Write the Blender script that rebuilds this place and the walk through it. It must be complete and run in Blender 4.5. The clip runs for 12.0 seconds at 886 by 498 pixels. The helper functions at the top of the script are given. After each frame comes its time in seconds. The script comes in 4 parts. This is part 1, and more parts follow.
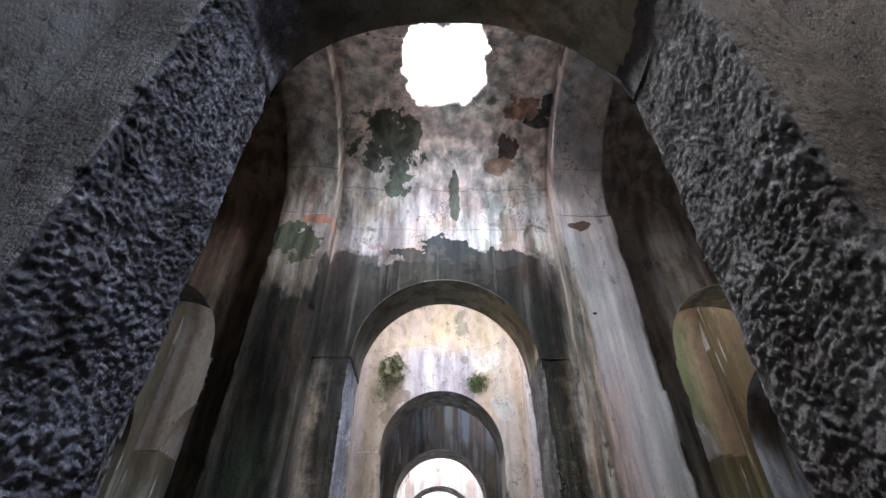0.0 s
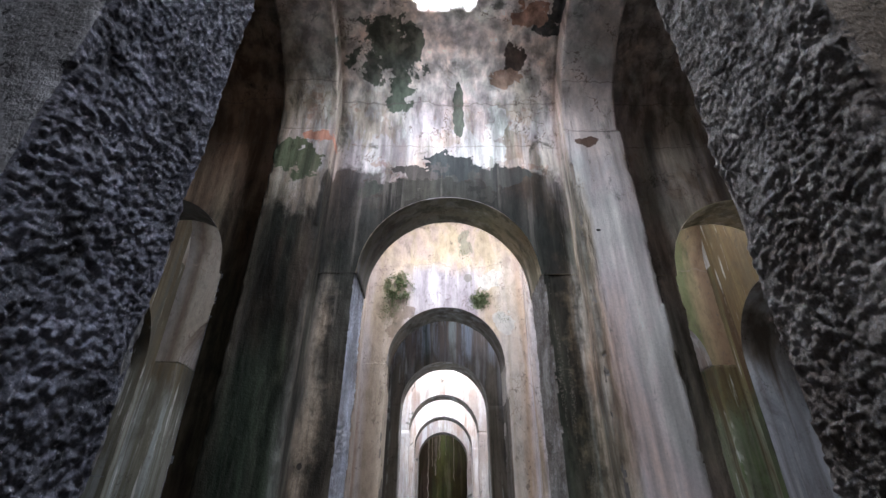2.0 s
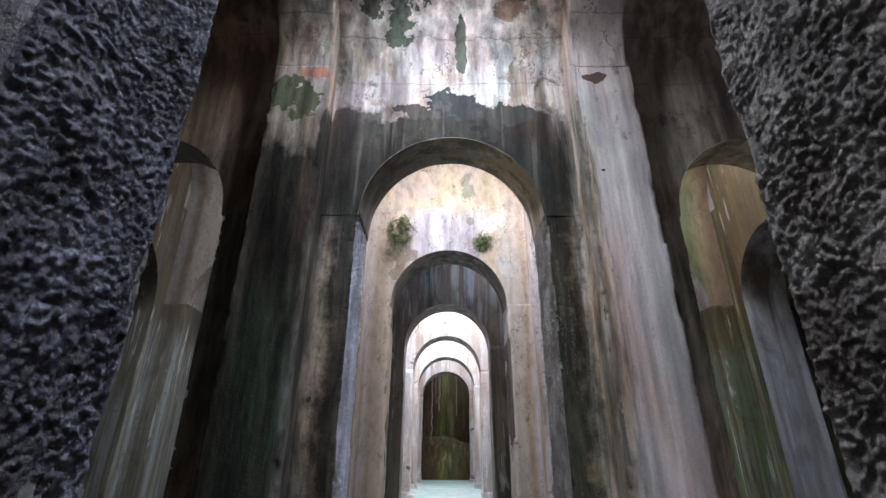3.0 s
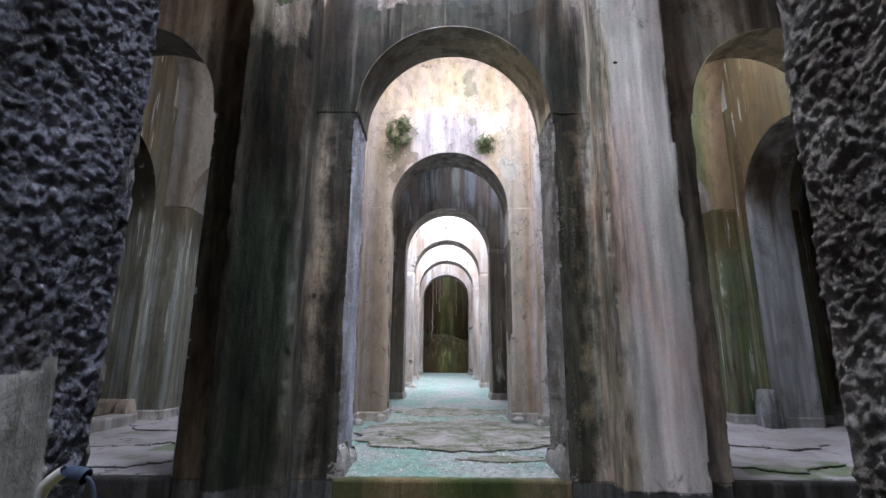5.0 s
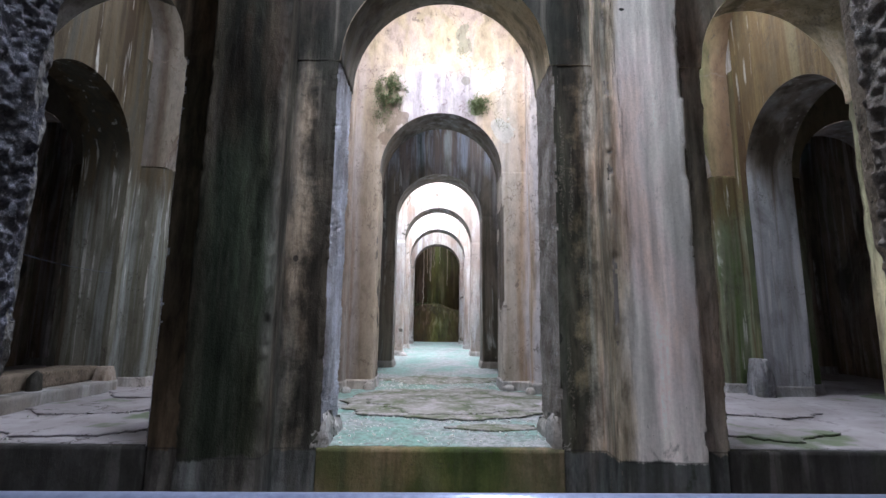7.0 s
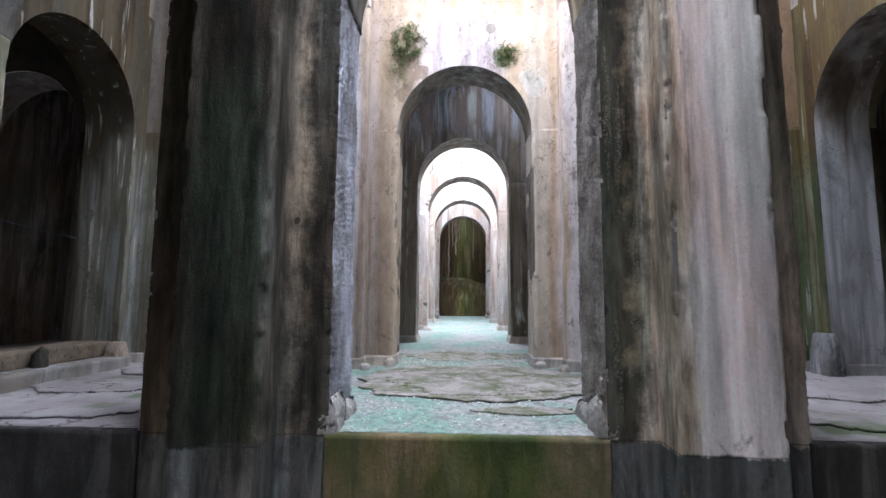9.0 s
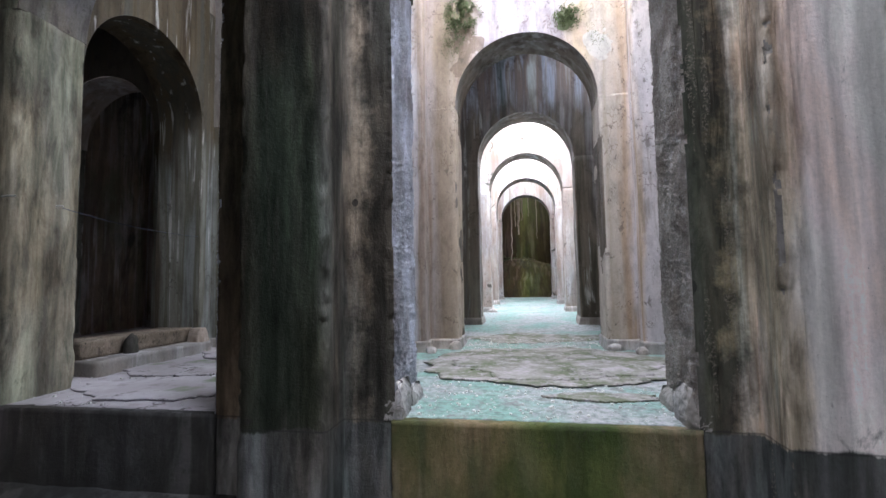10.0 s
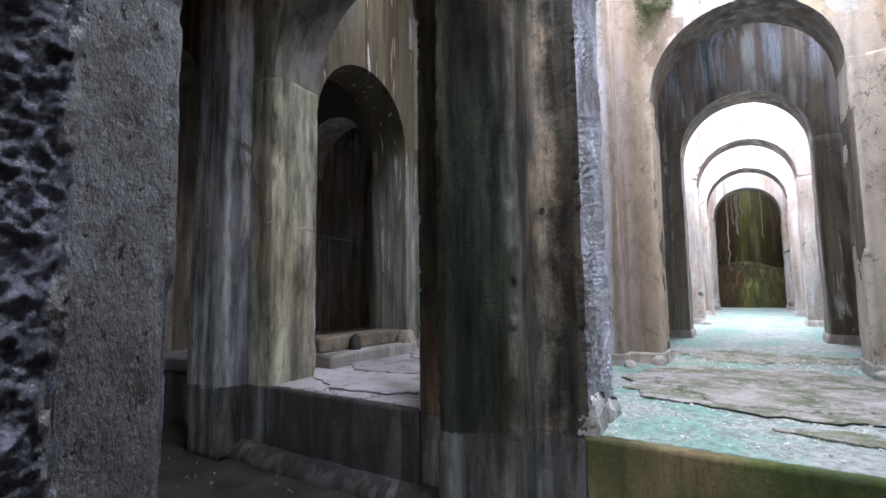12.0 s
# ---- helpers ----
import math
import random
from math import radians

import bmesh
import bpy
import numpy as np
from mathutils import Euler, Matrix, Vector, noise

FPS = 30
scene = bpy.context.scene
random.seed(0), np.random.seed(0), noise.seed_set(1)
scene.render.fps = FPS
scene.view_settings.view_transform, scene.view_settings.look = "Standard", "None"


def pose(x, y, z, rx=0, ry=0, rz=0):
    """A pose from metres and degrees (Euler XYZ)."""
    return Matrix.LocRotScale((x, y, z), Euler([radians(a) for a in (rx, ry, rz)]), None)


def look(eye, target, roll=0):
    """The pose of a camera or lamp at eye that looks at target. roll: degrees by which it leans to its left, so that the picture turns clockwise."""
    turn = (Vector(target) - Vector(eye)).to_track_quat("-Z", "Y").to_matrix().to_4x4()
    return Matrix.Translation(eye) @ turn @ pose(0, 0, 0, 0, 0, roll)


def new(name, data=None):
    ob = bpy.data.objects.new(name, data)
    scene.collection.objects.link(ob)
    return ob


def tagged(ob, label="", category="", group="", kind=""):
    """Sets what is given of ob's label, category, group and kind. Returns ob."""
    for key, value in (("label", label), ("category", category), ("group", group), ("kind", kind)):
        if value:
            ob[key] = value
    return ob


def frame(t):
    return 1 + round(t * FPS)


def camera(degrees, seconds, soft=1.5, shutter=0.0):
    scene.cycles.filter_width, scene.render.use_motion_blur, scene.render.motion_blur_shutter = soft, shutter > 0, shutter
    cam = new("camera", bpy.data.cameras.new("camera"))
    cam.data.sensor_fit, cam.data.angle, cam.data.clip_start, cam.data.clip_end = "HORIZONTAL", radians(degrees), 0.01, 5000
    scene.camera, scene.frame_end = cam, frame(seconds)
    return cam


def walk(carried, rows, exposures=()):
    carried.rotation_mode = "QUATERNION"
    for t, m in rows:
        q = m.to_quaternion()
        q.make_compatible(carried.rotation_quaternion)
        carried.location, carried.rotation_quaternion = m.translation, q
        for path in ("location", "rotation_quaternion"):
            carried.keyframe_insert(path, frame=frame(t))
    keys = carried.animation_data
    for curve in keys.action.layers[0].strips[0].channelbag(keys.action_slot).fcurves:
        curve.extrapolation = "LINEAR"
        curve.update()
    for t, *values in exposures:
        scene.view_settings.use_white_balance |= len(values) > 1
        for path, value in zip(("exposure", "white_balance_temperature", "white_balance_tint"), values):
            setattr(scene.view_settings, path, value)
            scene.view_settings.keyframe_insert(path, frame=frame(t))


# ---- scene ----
cam = camera(86.3, 12.0)
PATH = [
    (0, (-0.01, -0.092, 1.946), (0.003, 1.447, 3.224), 0.3),
    (0.5, (-0.005, -0.081, 1.937), (0.009, 1.481, 3.186), -0.1),
    (1, (-0.007, -0.064, 1.922), (0.008, 1.537, 3.12), 0.4),
    (1.5, (-0.012, -0.036, 1.895), (-0.004, 1.625, 3.01), 0.4),
    (2, (-0.014, -0.008, 1.869), (-0.013, 1.716, 2.882), 0.4),
    (2.5, (-0.019, 0.018, 1.839), (-0.025, 1.795, 2.756), 0.3),
    (3, (-0.015, 0.045, 1.806), (-0.023, 1.873, 2.616), 0.3),
    (5, (-0.035, 0.128, 1.721), (-0.042, 2.079, 2.159), 0.4),
    (5.5, (-0.071, 0.183, 1.694), (-0.07, 2.145, 2.083), 0.2),
    (6, (-0.141, 0.258, 1.682), (-0.091, 2.227, 2.03), -0.4),
    (6.5, (-0.136, 0.368, 1.666), (-0.067, 2.34, 1.989), -0.5),
    (7, (-0.014, 0.576, 1.667), (0.016, 2.55, 1.985), 0.7),
    (9, (0.042, 1.568, 1.611), (-0.038, 3.555, 1.825), 0.4),
    (9.5, (0.038, 1.764, 1.603), (-0.174, 3.745, 1.776), 0.3),
    (10, (0.0, 1.909, 1.599), (-0.342, 3.875, 1.74), -1.0),
    (10.5, (-0.005, 1.967, 1.591), (-0.529, 3.891, 1.743), -1.3),
    (11, (0.025, 1.957, 1.596), (-0.771, 3.784, 1.756), -1.0),
    (11.5, (0.039, 1.953, 1.614), (-0.965, 3.674, 1.788), -1.1),
    (12, (0.045, 1.936, 1.631), (-1.037, 3.609, 1.811), -0.7),
]
EXPOSURE = 1.72
walk(cam, [(t, look(eye, target, roll)) for t, eye, target, roll in PATH], [(0.0, EXPOSURE - 0.3, 6080, 15.0), (5.0, EXPOSURE - 0.05, 6080, 15.0), (7.0, EXPOSURE + 0.05, 6080, 15.0), (9.5, EXPOSURE + 0.25, 6080, 15.0), (11.5, EXPOSURE + 0.35, 6080, 15.0), (12.0, EXPOSURE + 0.5, 6080, 15.0)])


# ---- the plan ----
XC, XP = 0.09, 5.68            # middle of the walked nave, spacing of the pillars across
HALF = 1.21                    # half a pillar's length across
RIB = 0.55                     # half a rib's width
PROUD = 0.5                    # how far the ribs stand out
SPRING, CROWN, IMPOST = 5.75, 7.4, 8.7
BASIN, EDGE = -1.25, 7.42      # floor of the sunken basin, and its far edge
ROWS_X = [XC + XP * (i - 0.5) for i in range(-2, 4)]
# wall rows: near face and far face
WALLS = [(-9.3, -8.2), (-4.0, -2.85), (1.4, 2.55), (7.42, 8.52), (12.75, 13.85), (18.05, 19.15), (23.35, 24.45),
         (28.65, 29.75), (33.95, 35.05), (39.3, 40.4)]
P0, P1 = 2, 3
XL, XR = ROWS_X[0] - 0.0, ROWS_X[-1] + 0.0


def floor_z(y):
    return 0.0 if y < 7.5 else 0.0145 * (y - 7.5)


# ---- world and lamps ----
world = bpy.data.worlds.new("sky")
scene.world = world
world.use_nodes = True
wn = world.node_tree.nodes
sky = wn.new("ShaderNodeTexSky")
sky.sky_type, sky.sun_disc, sky.sun_elevation, sky.sun_rotation = "NISHITA", False, radians(55), radians(200)
cloud = wn.new("ShaderNodeMix")
cloud.data_type = "RGBA"
cloud.inputs[0].default_value = 0.75
world.node_tree.links.new(sky.outputs[0], cloud.inputs[6])
cloud.inputs[7].default_value = (9.0, 9.2, 9.6, 1)
world.node_tree.links.new(cloud.outputs[2], wn["Background"].inputs[0])
wn["Background"].inputs[1].default_value = 0.15
sun = new("sun", bpy.data.lights.new("sun", "SUN"))
sun.data.energy, sun.data.angle, sun.data.color = 1.0, radians(20), (1.0, 0.96, 0.9)
sun.matrix_world = look((0, 0, 20), (-2, 6, 0))

# holes broken through the vaults: bay, middle x, y, half width, half depth; last three unseen, added for light
HOLES = [(P0, 0.07, 4.95, 0.84, 0.87), (P1, 0.3, 10.6, 1.9, 1.15), (P1, -6.2, 10.6, 0.9, 0.9), (P1, 6.4, 10.6, 0.8, 0.9),
         (P1 + 2, 0.3, 21.2, 1.9, 1.5), (P1 + 3, 0.2, 26.5, 1.7, 1.4), (P1 + 4, 0.2, 31.8, 1.2, 1.2),
         (P0 - 1, 0.5, -0.8, 0.9, 0.7), (P1 + 5, 0.4, 37.0, 0.7, 0.6), (P1 + 1, 2.6, 15.9, 0.6, 0.6)]
POWER = [375, 235, 40, 90, 560, 560, 300, 250, 80, 150]
# The last three lamps are fills that brighten bays with no seen opening.
for (bay, hx, hy, hw, hd), watts in zip(HOLES, POWER):
    lamp = new("skylight_or_fill", bpy.data.lights.new("skylight_or_fill", "AREA"))
    lamp.data.shape, lamp.data.size, lamp.data.size_y = "RECTANGLE", 2.0 * hw, 2.0 * hd
    lamp.data.energy, lamp.data.color = watts, (0.90, 0.95, 1.0)
    lamp.matrix_world = pose(hx, hy, 11.85 if bay == P0 else 11.35 if bay == P0 - 1 else 11.0)


# ---- materials ----
class Nodes:
    def __init__(self, name):
        self.mat = bpy.data.materials.new(name)
        self.mat.use_nodes = True
        self.tree = self.mat.node_tree
        self.bsdf = self.tree.nodes["Principled BSDF"]
        self.bsdf.inputs["Specular IOR Level"].default_value = 0.28
        geo = self.tree.nodes.new("ShaderNodeNewGeometry")
        self.pos = geo.outputs["Position"]

    def add(self, kind, **values):
        n = self.tree.nodes.new(kind)
        for k, v in values.items():
            if k in n.inputs:
                self.put(v, n.inputs[k])
        return n

    def put(self, v, socket):
        if isinstance(v, bpy.types.NodeSocket):
            self.tree.links.new(v, socket)
        else:
            socket.default_value = v

    def scaled(self, sx, sy, sz, off=(0, 0, 0)):
        m = self.tree.nodes.new("ShaderNodeMapping")
        self.put(self.pos, m.inputs[0])
        m.inputs["Scale"].default_value = (sx, sy, sz)
        m.inputs["Location"].default_value = off
        return m.outputs[0]

    def noise(self, scale, detail=6, rough=0.6, stretch=1.0, off=(0, 0, 0), warp=0.0):
        n = self.tree.nodes.new("ShaderNodeTexNoise")
        self.put(self.scaled(1, 1, stretch, off), n.inputs["Vector"])
        n.inputs["Scale"].default_value = scale
        n.inputs["Detail"].default_value = detail
        n.inputs["Roughness"].default_value = rough
        n.inputs["Distortion"].default_value = warp
        return n.outputs["Fac"]

    def ramp(self, fac, *stops):
        r = self.tree.nodes.new("ShaderNodeValToRGB")
        self.put(fac, r.inputs[0])
        e = r.color_ramp.elements
        while len(e) < len(stops):
            e.new(0.5)
        for el, (p, c) in zip(e, stops):
            el.position = p
            el.color = (c, c, c, 1) if isinstance(c, (int, float)) else (*c, 1)
        return r.outputs[0]

    def mix(self, fac, a, b, how="MIX"):
        m = self.tree.nodes.new("ShaderNodeMix")
        m.data_type, m.blend_type = "RGBA", how
        self.put(fac, m.inputs[0])
        for v, s in ((a, m.inputs[6]), (b, m.inputs[7])):
            self.put((*v, 1) if isinstance(v, tuple) else v, s)
        return m.outputs[2]

    def math(self, op, a, b=0.0, c=0.0):
        m = self.tree.nodes.new("ShaderNodeMath")
        m.operation = op
        for v, s in zip((a, b, c), m.inputs):
            self.put(v, s)
        return m.outputs[0]

    def axis(self, i):
        s = self.tree.nodes.new("ShaderNodeSeparateXYZ")
        self.put(self.pos, s.inputs[0])
        return s.outputs[i]

    def crack(self, col, scale=1.4, width=0.006, strength=0.6, off=(0, 0, 0), dark=(0.05, 0.042, 0.035)):
        """Thin wandering hairline cracks and edges of old repairs."""
        n = self.noise(scale, 5, 0.6, 0.8, off, 0.3)
        gap = self.math("ABSOLUTE", self.math("SUBTRACT", n, 0.5))
        where = self.ramp(self.noise(0.8, 3, 0.5, 1.0, (off[1], off[0], 6)), (0.5, 0.0), (0.56, strength))
        return self.mix(self.math("MULTIPLY", self.ramp(gap, (width * 0.3, 1.0), (width, 0.0)), where), col, dark)

    def finish(self, colour, rough=0.85, bumps=()):
        self.put(colour if not isinstance(colour, tuple) else (*colour, 1), self.bsdf.inputs["Base Color"])
        self.put(rough, self.bsdf.inputs["Roughness"])
        last = None
        for height, strength, distance in bumps:
            b = self.tree.nodes.new("ShaderNodeBump")
            self.put(height, b.inputs["Height"])
            b.inputs["Strength"].default_value = strength
            b.inputs["Distance"].default_value = distance
            if last:
                self.put(last, b.inputs["Normal"])
            last = b.outputs[0]
        if last:
            self.put(last, self.bsdf.inputs["Normal"])
        return self.mat


def bands(m, value, low, high, *stops):
    """Colours in bands along a value that runs from low to high."""
    r = m.tree.nodes.new("ShaderNodeMapRange")
    m.put(value, r.inputs[0])
    r.inputs[1].default_value, r.inputs[2].default_value = low, high
    return m.ramp(r.outputs[0], *[((p - low) / (high - low), c) for p, c in stops])


def plaster(name, light, mid, dark, green=0.3, black=0.4, seed=0.0, wash=0.35, patch=0.0, zones=None):
    """Old lime plaster: blotches, long drip streaks, mildew, algae, lost patches."""
    m = Nodes(name)
    off = (seed * 7.1, seed * 3.3, seed * 5.7)
    blot = m.noise(0.9, 8, 0.62, 0.6, off, 0.4)
    col = m.mix(m.ramp(blot, (0.4, 0.0), (0.58, 1.0)), mid, light)
    where = m.ramp(m.noise(0.55, 4, 0.5, 0.5, (off[1], off[0], 3)), (0.38, 0.25), (0.6, 1.0))
    mottle = m.noise(3.5, 9, 0.68, 0.6, (off[1], 4, off[0]), 0.3)
    col = m.mix(m.ramp(mottle, (0.48, 0.0), (0.62, 0.55)), col, mid)
    streak = m.ramp(m.noise(4.2, 3, 0.5, 0.085, off, 0.1), (0.52, 0.0), (0.6, 1.0))
    col = m.mix(m.math("MULTIPLY", m.math("MULTIPLY", streak, where), wash * 1.4), col, (0.62, 0.6, 0.6))
    drip = m.ramp(m.noise(3.1, 4, 0.55, 0.1, (off[1], off[2], off[0]), 0.1), (0.5, 0.0), (0.6, 1.0))
    col = m.mix(m.math("MULTIPLY", drip, 0.5), col, dark)
    thin = m.ramp(m.noise(13, 3, 0.5, 0.05, (off[2], off[1], off[0]), 0.1), (0.55, 0.0), (0.68, 1.0))
    col = m.mix(m.math("MULTIPLY", m.math("MULTIPLY", thin, where), 0.35), col, dark)
    broken = m.noise(7, 10, 0.72, 0.8, (off[2], 9, off[0]), 0.2)
    col = m.mix(m.ramp(broken, (0.56, 0.0), (0.66, 0.45)), col, dark)
    tint = m.noise(0.6, 6, 0.6, 0.6, (off[2] + 5, off[1], off[0]), 0.3)
    col = m.mix(0.8, col, m.ramp(tint, (0.38, (1.06, 0.965, 0.89)), (0.5, (1.0, 1.0, 1.0)), (0.62, (0.93, 0.98, 1.06))), "MULTIPLY")
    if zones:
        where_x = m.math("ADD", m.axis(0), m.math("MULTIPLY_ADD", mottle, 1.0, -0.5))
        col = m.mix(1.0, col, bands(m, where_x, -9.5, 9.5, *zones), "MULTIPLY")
    alg = m.noise(1.3, 8, 0.65, 0.25, (off[2], off[0], off[1]), 0.2)
    col = m.mix(m.ramp(alg, (0.62 - 0.2 * green, 0.0), (0.74 - 0.2 * green, green)), col, (0.075, 0.10, 0.045))
    mould = m.noise(0.75, 10, 0.68, 0.35, (off[0] + 4, off[1] + 9, off[2]), 0.6)
    col = m.mix(m.ramp(mould, (0.66 - 0.28 * black, 0.0), (0.76 - 0.26 * black, min(1.0, 0.35 + black))), col, (0.022, 0.023, 0.02))
    if patch:
        lost = m.noise(0.8, 9, 0.6, 1.0, (off[0] + 14, off[1], off[2] + 2), 0.5)
        col = m.mix(m.ramp(lost, (0.62, 0.0), (0.63, patch)), col, (0.09, 0.085, 0.07))
    grain = m.noise(26, 8, 0.7)
    col = m.mix(0.35, col, m.ramp(grain, (0.3, 0.5), (0.65, 1.12)), "MULTIPLY")
    col = m.crack(col, 1.1, 0.005, 0.7, off)
    specks = m.noise(40, 3, 0.6, 0.7)
    col = m.mix(m.ramp(specks, (0.66, 0.0), (0.71, 0.6)), col, (0.04, 0.04, 0.035))
    return m.finish(col, 0.8, ((grain, 0.7, 0.015), (broken, 0.6, 0.02), (m.noise(5, 9, 0.68, 0.3), 0.6, 0.04)))


def streaky(name, low, high, split, seed=0.0, white=0.4, black=0.3):
    """Walls that water has run down: long soft stripes of several colours, other ones below the height split."""
    m = Nodes(name)
    off = (seed * 3.7, seed * 7.3, seed * 1.9)
    wide = m.noise(1.9, 3, 0.5, 0.05, off, 0.25)
    thin = m.noise(4.6, 5, 0.6, 0.06, off[::-1], 0.25)
    run = m.math("ADD", m.math("MULTIPLY", wide, 0.72), m.math("MULTIPLY", thin, 0.28))
    zone = m.math("ADD", m.axis(2), m.math("MULTIPLY_ADD", m.noise(3.0, 6, 0.65, 0.2, off, 0.3), 3.0, -1.5))
    col = m.mix(bands(m, zone, split - 2, split + 2, (split - 0.5, 0.0), (split + 0.5, 1.0)), m.ramp(run, *low), m.ramp(run, *high))
    patch = m.noise(1.4, 8, 0.65, 0.5, (off[2], 5, 1), 0.5)
    col = m.mix(m.ramp(patch, (0.36, 0.4), (0.5, 0.0)), col, (0.05, 0.042, 0.034))
    drip = m.math("MULTIPLY", m.ramp(m.noise(7, 3, 0.5, 0.045, (off[1], 2, 4), 0.1), (0.6, 0.0), (0.66, 1.0)), m.ramp(patch, (0.48, 0.0), (0.56, white)))
    col = m.mix(drip, col, (0.66, 0.66, 0.64))
    soot = m.noise(1.6, 9, 0.68, 0.22, (off[0], 9, 8), 0.4)
    col = m.mix(m.ramp(soot, (0.62 - 0.15 * black, 0.0), (0.74 - 0.15 * black, black + 0.3)), col, (0.03, 0.03, 0.024))
    col = m.crack(col, 1.2, 0.006, 0.7, off)
    grain = m.noise(22, 8, 0.7)
    col = m.mix(0.35, col, m.ramp(grain, (0.3, 0.55), (0.68, 1.2)), "MULTIPLY")
    return m.finish(col, 0.75, ((grain, 0.5, 0.012), (thin, 0.5, 0.03), (patch, 0.4, 0.04)))


def aggregate(name, pale, dark, seed=0.0, white=0.3, warm=(0.13, 0.085, 0.06)):
    """Bare crumbling mortar and aggregate where the plaster has fallen."""
    m = Nodes(name)
    big = m.noise(1.6, 8, 0.65, 1.0, (seed, seed * 2, 0), 0.3)
    col = m.mix(m.ramp(big, (0.38, 0.0), (0.62, 1.0)), dark, pale)
    run = m.noise(3.0, 6, 0.65, 0.25, (seed, 8, 0), 0.2)
    col = m.mix(0.7, col, m.ramp(run, (0.38, 0.6), (0.62, 1.35)), "MULTIPLY")
    fine = m.noise(60, 7, 0.78, 1.0, (seed, 0, 0))
    col = m.mix(0.8, col, m.ramp(fine, (0.36, 0.4), (0.62, 1.3)), "MULTIPLY")
    crumbs = m.noise(48, 6, 0.8, 1.0, (0, seed, 0))
    col = m.mix(m.ramp(crumbs, (0.56, 0.0), (0.64, 0.85 * white)), col, (0.5, 0.5, 0.54))
    pit = m.noise(15, 5, 0.7, 0.8, (seed, 2, 5))
    col = m.mix(m.ramp(pit, (0.34, 0.5), (0.42, 0.0)), col, (0.02, 0.019, 0.018))
    dust = m.noise(9, 9, 0.78, 0.8, (seed, seed, 4), 0.4)
    col = m.mix(m.ramp(dust, (0.54, 0.0), (0.63, 0.55 * white)), col, tuple(min(0.7, 2.2 * v) for v in pale))
    rust = m.noise(1.1, 5, 0.5, 1.0, (seed + 3, 0, 8))
    col = m.mix(m.ramp(rust, (0.52, 0.0), (0.72, 0.5)), col, warm)
    return m.finish(col, 0.85, ((fine, 1.0, 0.018), (crumbs, 1.0, 0.022), (dust, 0.4, 0.02), (pit, 0.4, 0.02)))


LIGHT = plaster("pale_streaked_plaster", (0.42, 0.39, 0.36), (0.29, 0.25, 0.215), (0.13, 0.095, 0.07), 0.3, 0.3, 1.0, 0.6)
BROWN = plaster("brown_streaked_plaster", (0.30, 0.25, 0.21), (0.20, 0.15, 0.11), (0.08, 0.06, 0.045), 0.5, 0.45, 2.0, 0.4)
BLACK = plaster("black_stained_plaster", (0.10, 0.095, 0.085), (0.055, 0.05, 0.043), (0.02, 0.02, 0.018), 0.45, 0.75, 3.0, 0.1)
VAULT = plaster("peeling_vault_plaster", (0.46, 0.43, 0.40), (0.34, 0.28, 0.25), (0.22, 0.15, 0.11), 0.3, 0.2, 6.0, 0.55, 0.9)
GREEN_RUN = streaky("green_and_white_run_plaster", [(0.36, (0.036, 0.061, 0.021)), (0.43, (0.096, 0.136, 0.054)), (0.5, (0.180, 0.197, 0.132)), (0.56, (0.102, 0.082, 0.042)), (0.64, (0.204, 0.224, 0.162))],
                    [(0.38, (0.038, 0.048, 0.016)), (0.47, (0.123, 0.101, 0.044)), (0.54, (0.071, 0.045, 0.019)), (0.62, (0.135, 0.116, 0.055))], 4.4, 3.0, 0.7, 0.45)
OCHRE = streaky("ochre_run_plaster", [(0.38, (0.068, 0.086, 0.038)), (0.5, (0.190, 0.173, 0.102)), (0.6, (0.136, 0.101, 0.058))],
                [(0.38, (0.071, 0.042, 0.020)), (0.46, (0.149, 0.107, 0.049)), (0.52, (0.110, 0.071, 0.032)), (0.62, (0.162, 0.129, 0.069))], 5.0, 6.0, 0.4, 0.35)
JAMB = streaky("pale_blue_grey_jamb_plaster", [(0.38, (0.2, 0.17, 0.14)), (0.46, (0.42, 0.44, 0.48)), (0.54, (0.30, 0.30, 0.31)), (0.62, (0.56, 0.58, 0.62))],
               [(0.38, (0.12, 0.10, 0.08)), (0.5, (0.26, 0.23, 0.2)), (0.62, (0.4, 0.39, 0.38))], 5.4, 9.0, 0.5, 0.1)
GREYRUN = streaky("grey_and_brown_run_plaster", [(0.36, (0.071, 0.056, 0.037)), (0.44, (0.269, 0.294, 0.286)), (0.5, (0.143, 0.138, 0.106)), (0.56, (0.253, 0.259, 0.228)), (0.64, (0.103, 0.086, 0.061))],
                  [(0.38, (0.055, 0.037, 0.020)), (0.46, (0.116, 0.094, 0.058)), (0.54, (0.083, 0.080, 0.065)), (0.62, (0.116, 0.108, 0.079))], 4.8, 12.0, 0.7, 0.15)
ROUGH_L = aggregate("bare_mortar_blue_grey", (0.235, 0.245, 0.315), (0.095, 0.098, 0.12), 1.0, 0.95, (0.12, 0.10, 0.085))
ROUGH_R = aggregate("bare_mortar_warm_grey", (0.46, 0.42, 0.385), (0.2, 0.17, 0.145), 2.0, 0.8)
ROUGH_W = aggregate("bare_mortar_pale_blue", (0.62, 0.65, 0.76), (0.38, 0.39, 0.45), 3.0, 0.6)



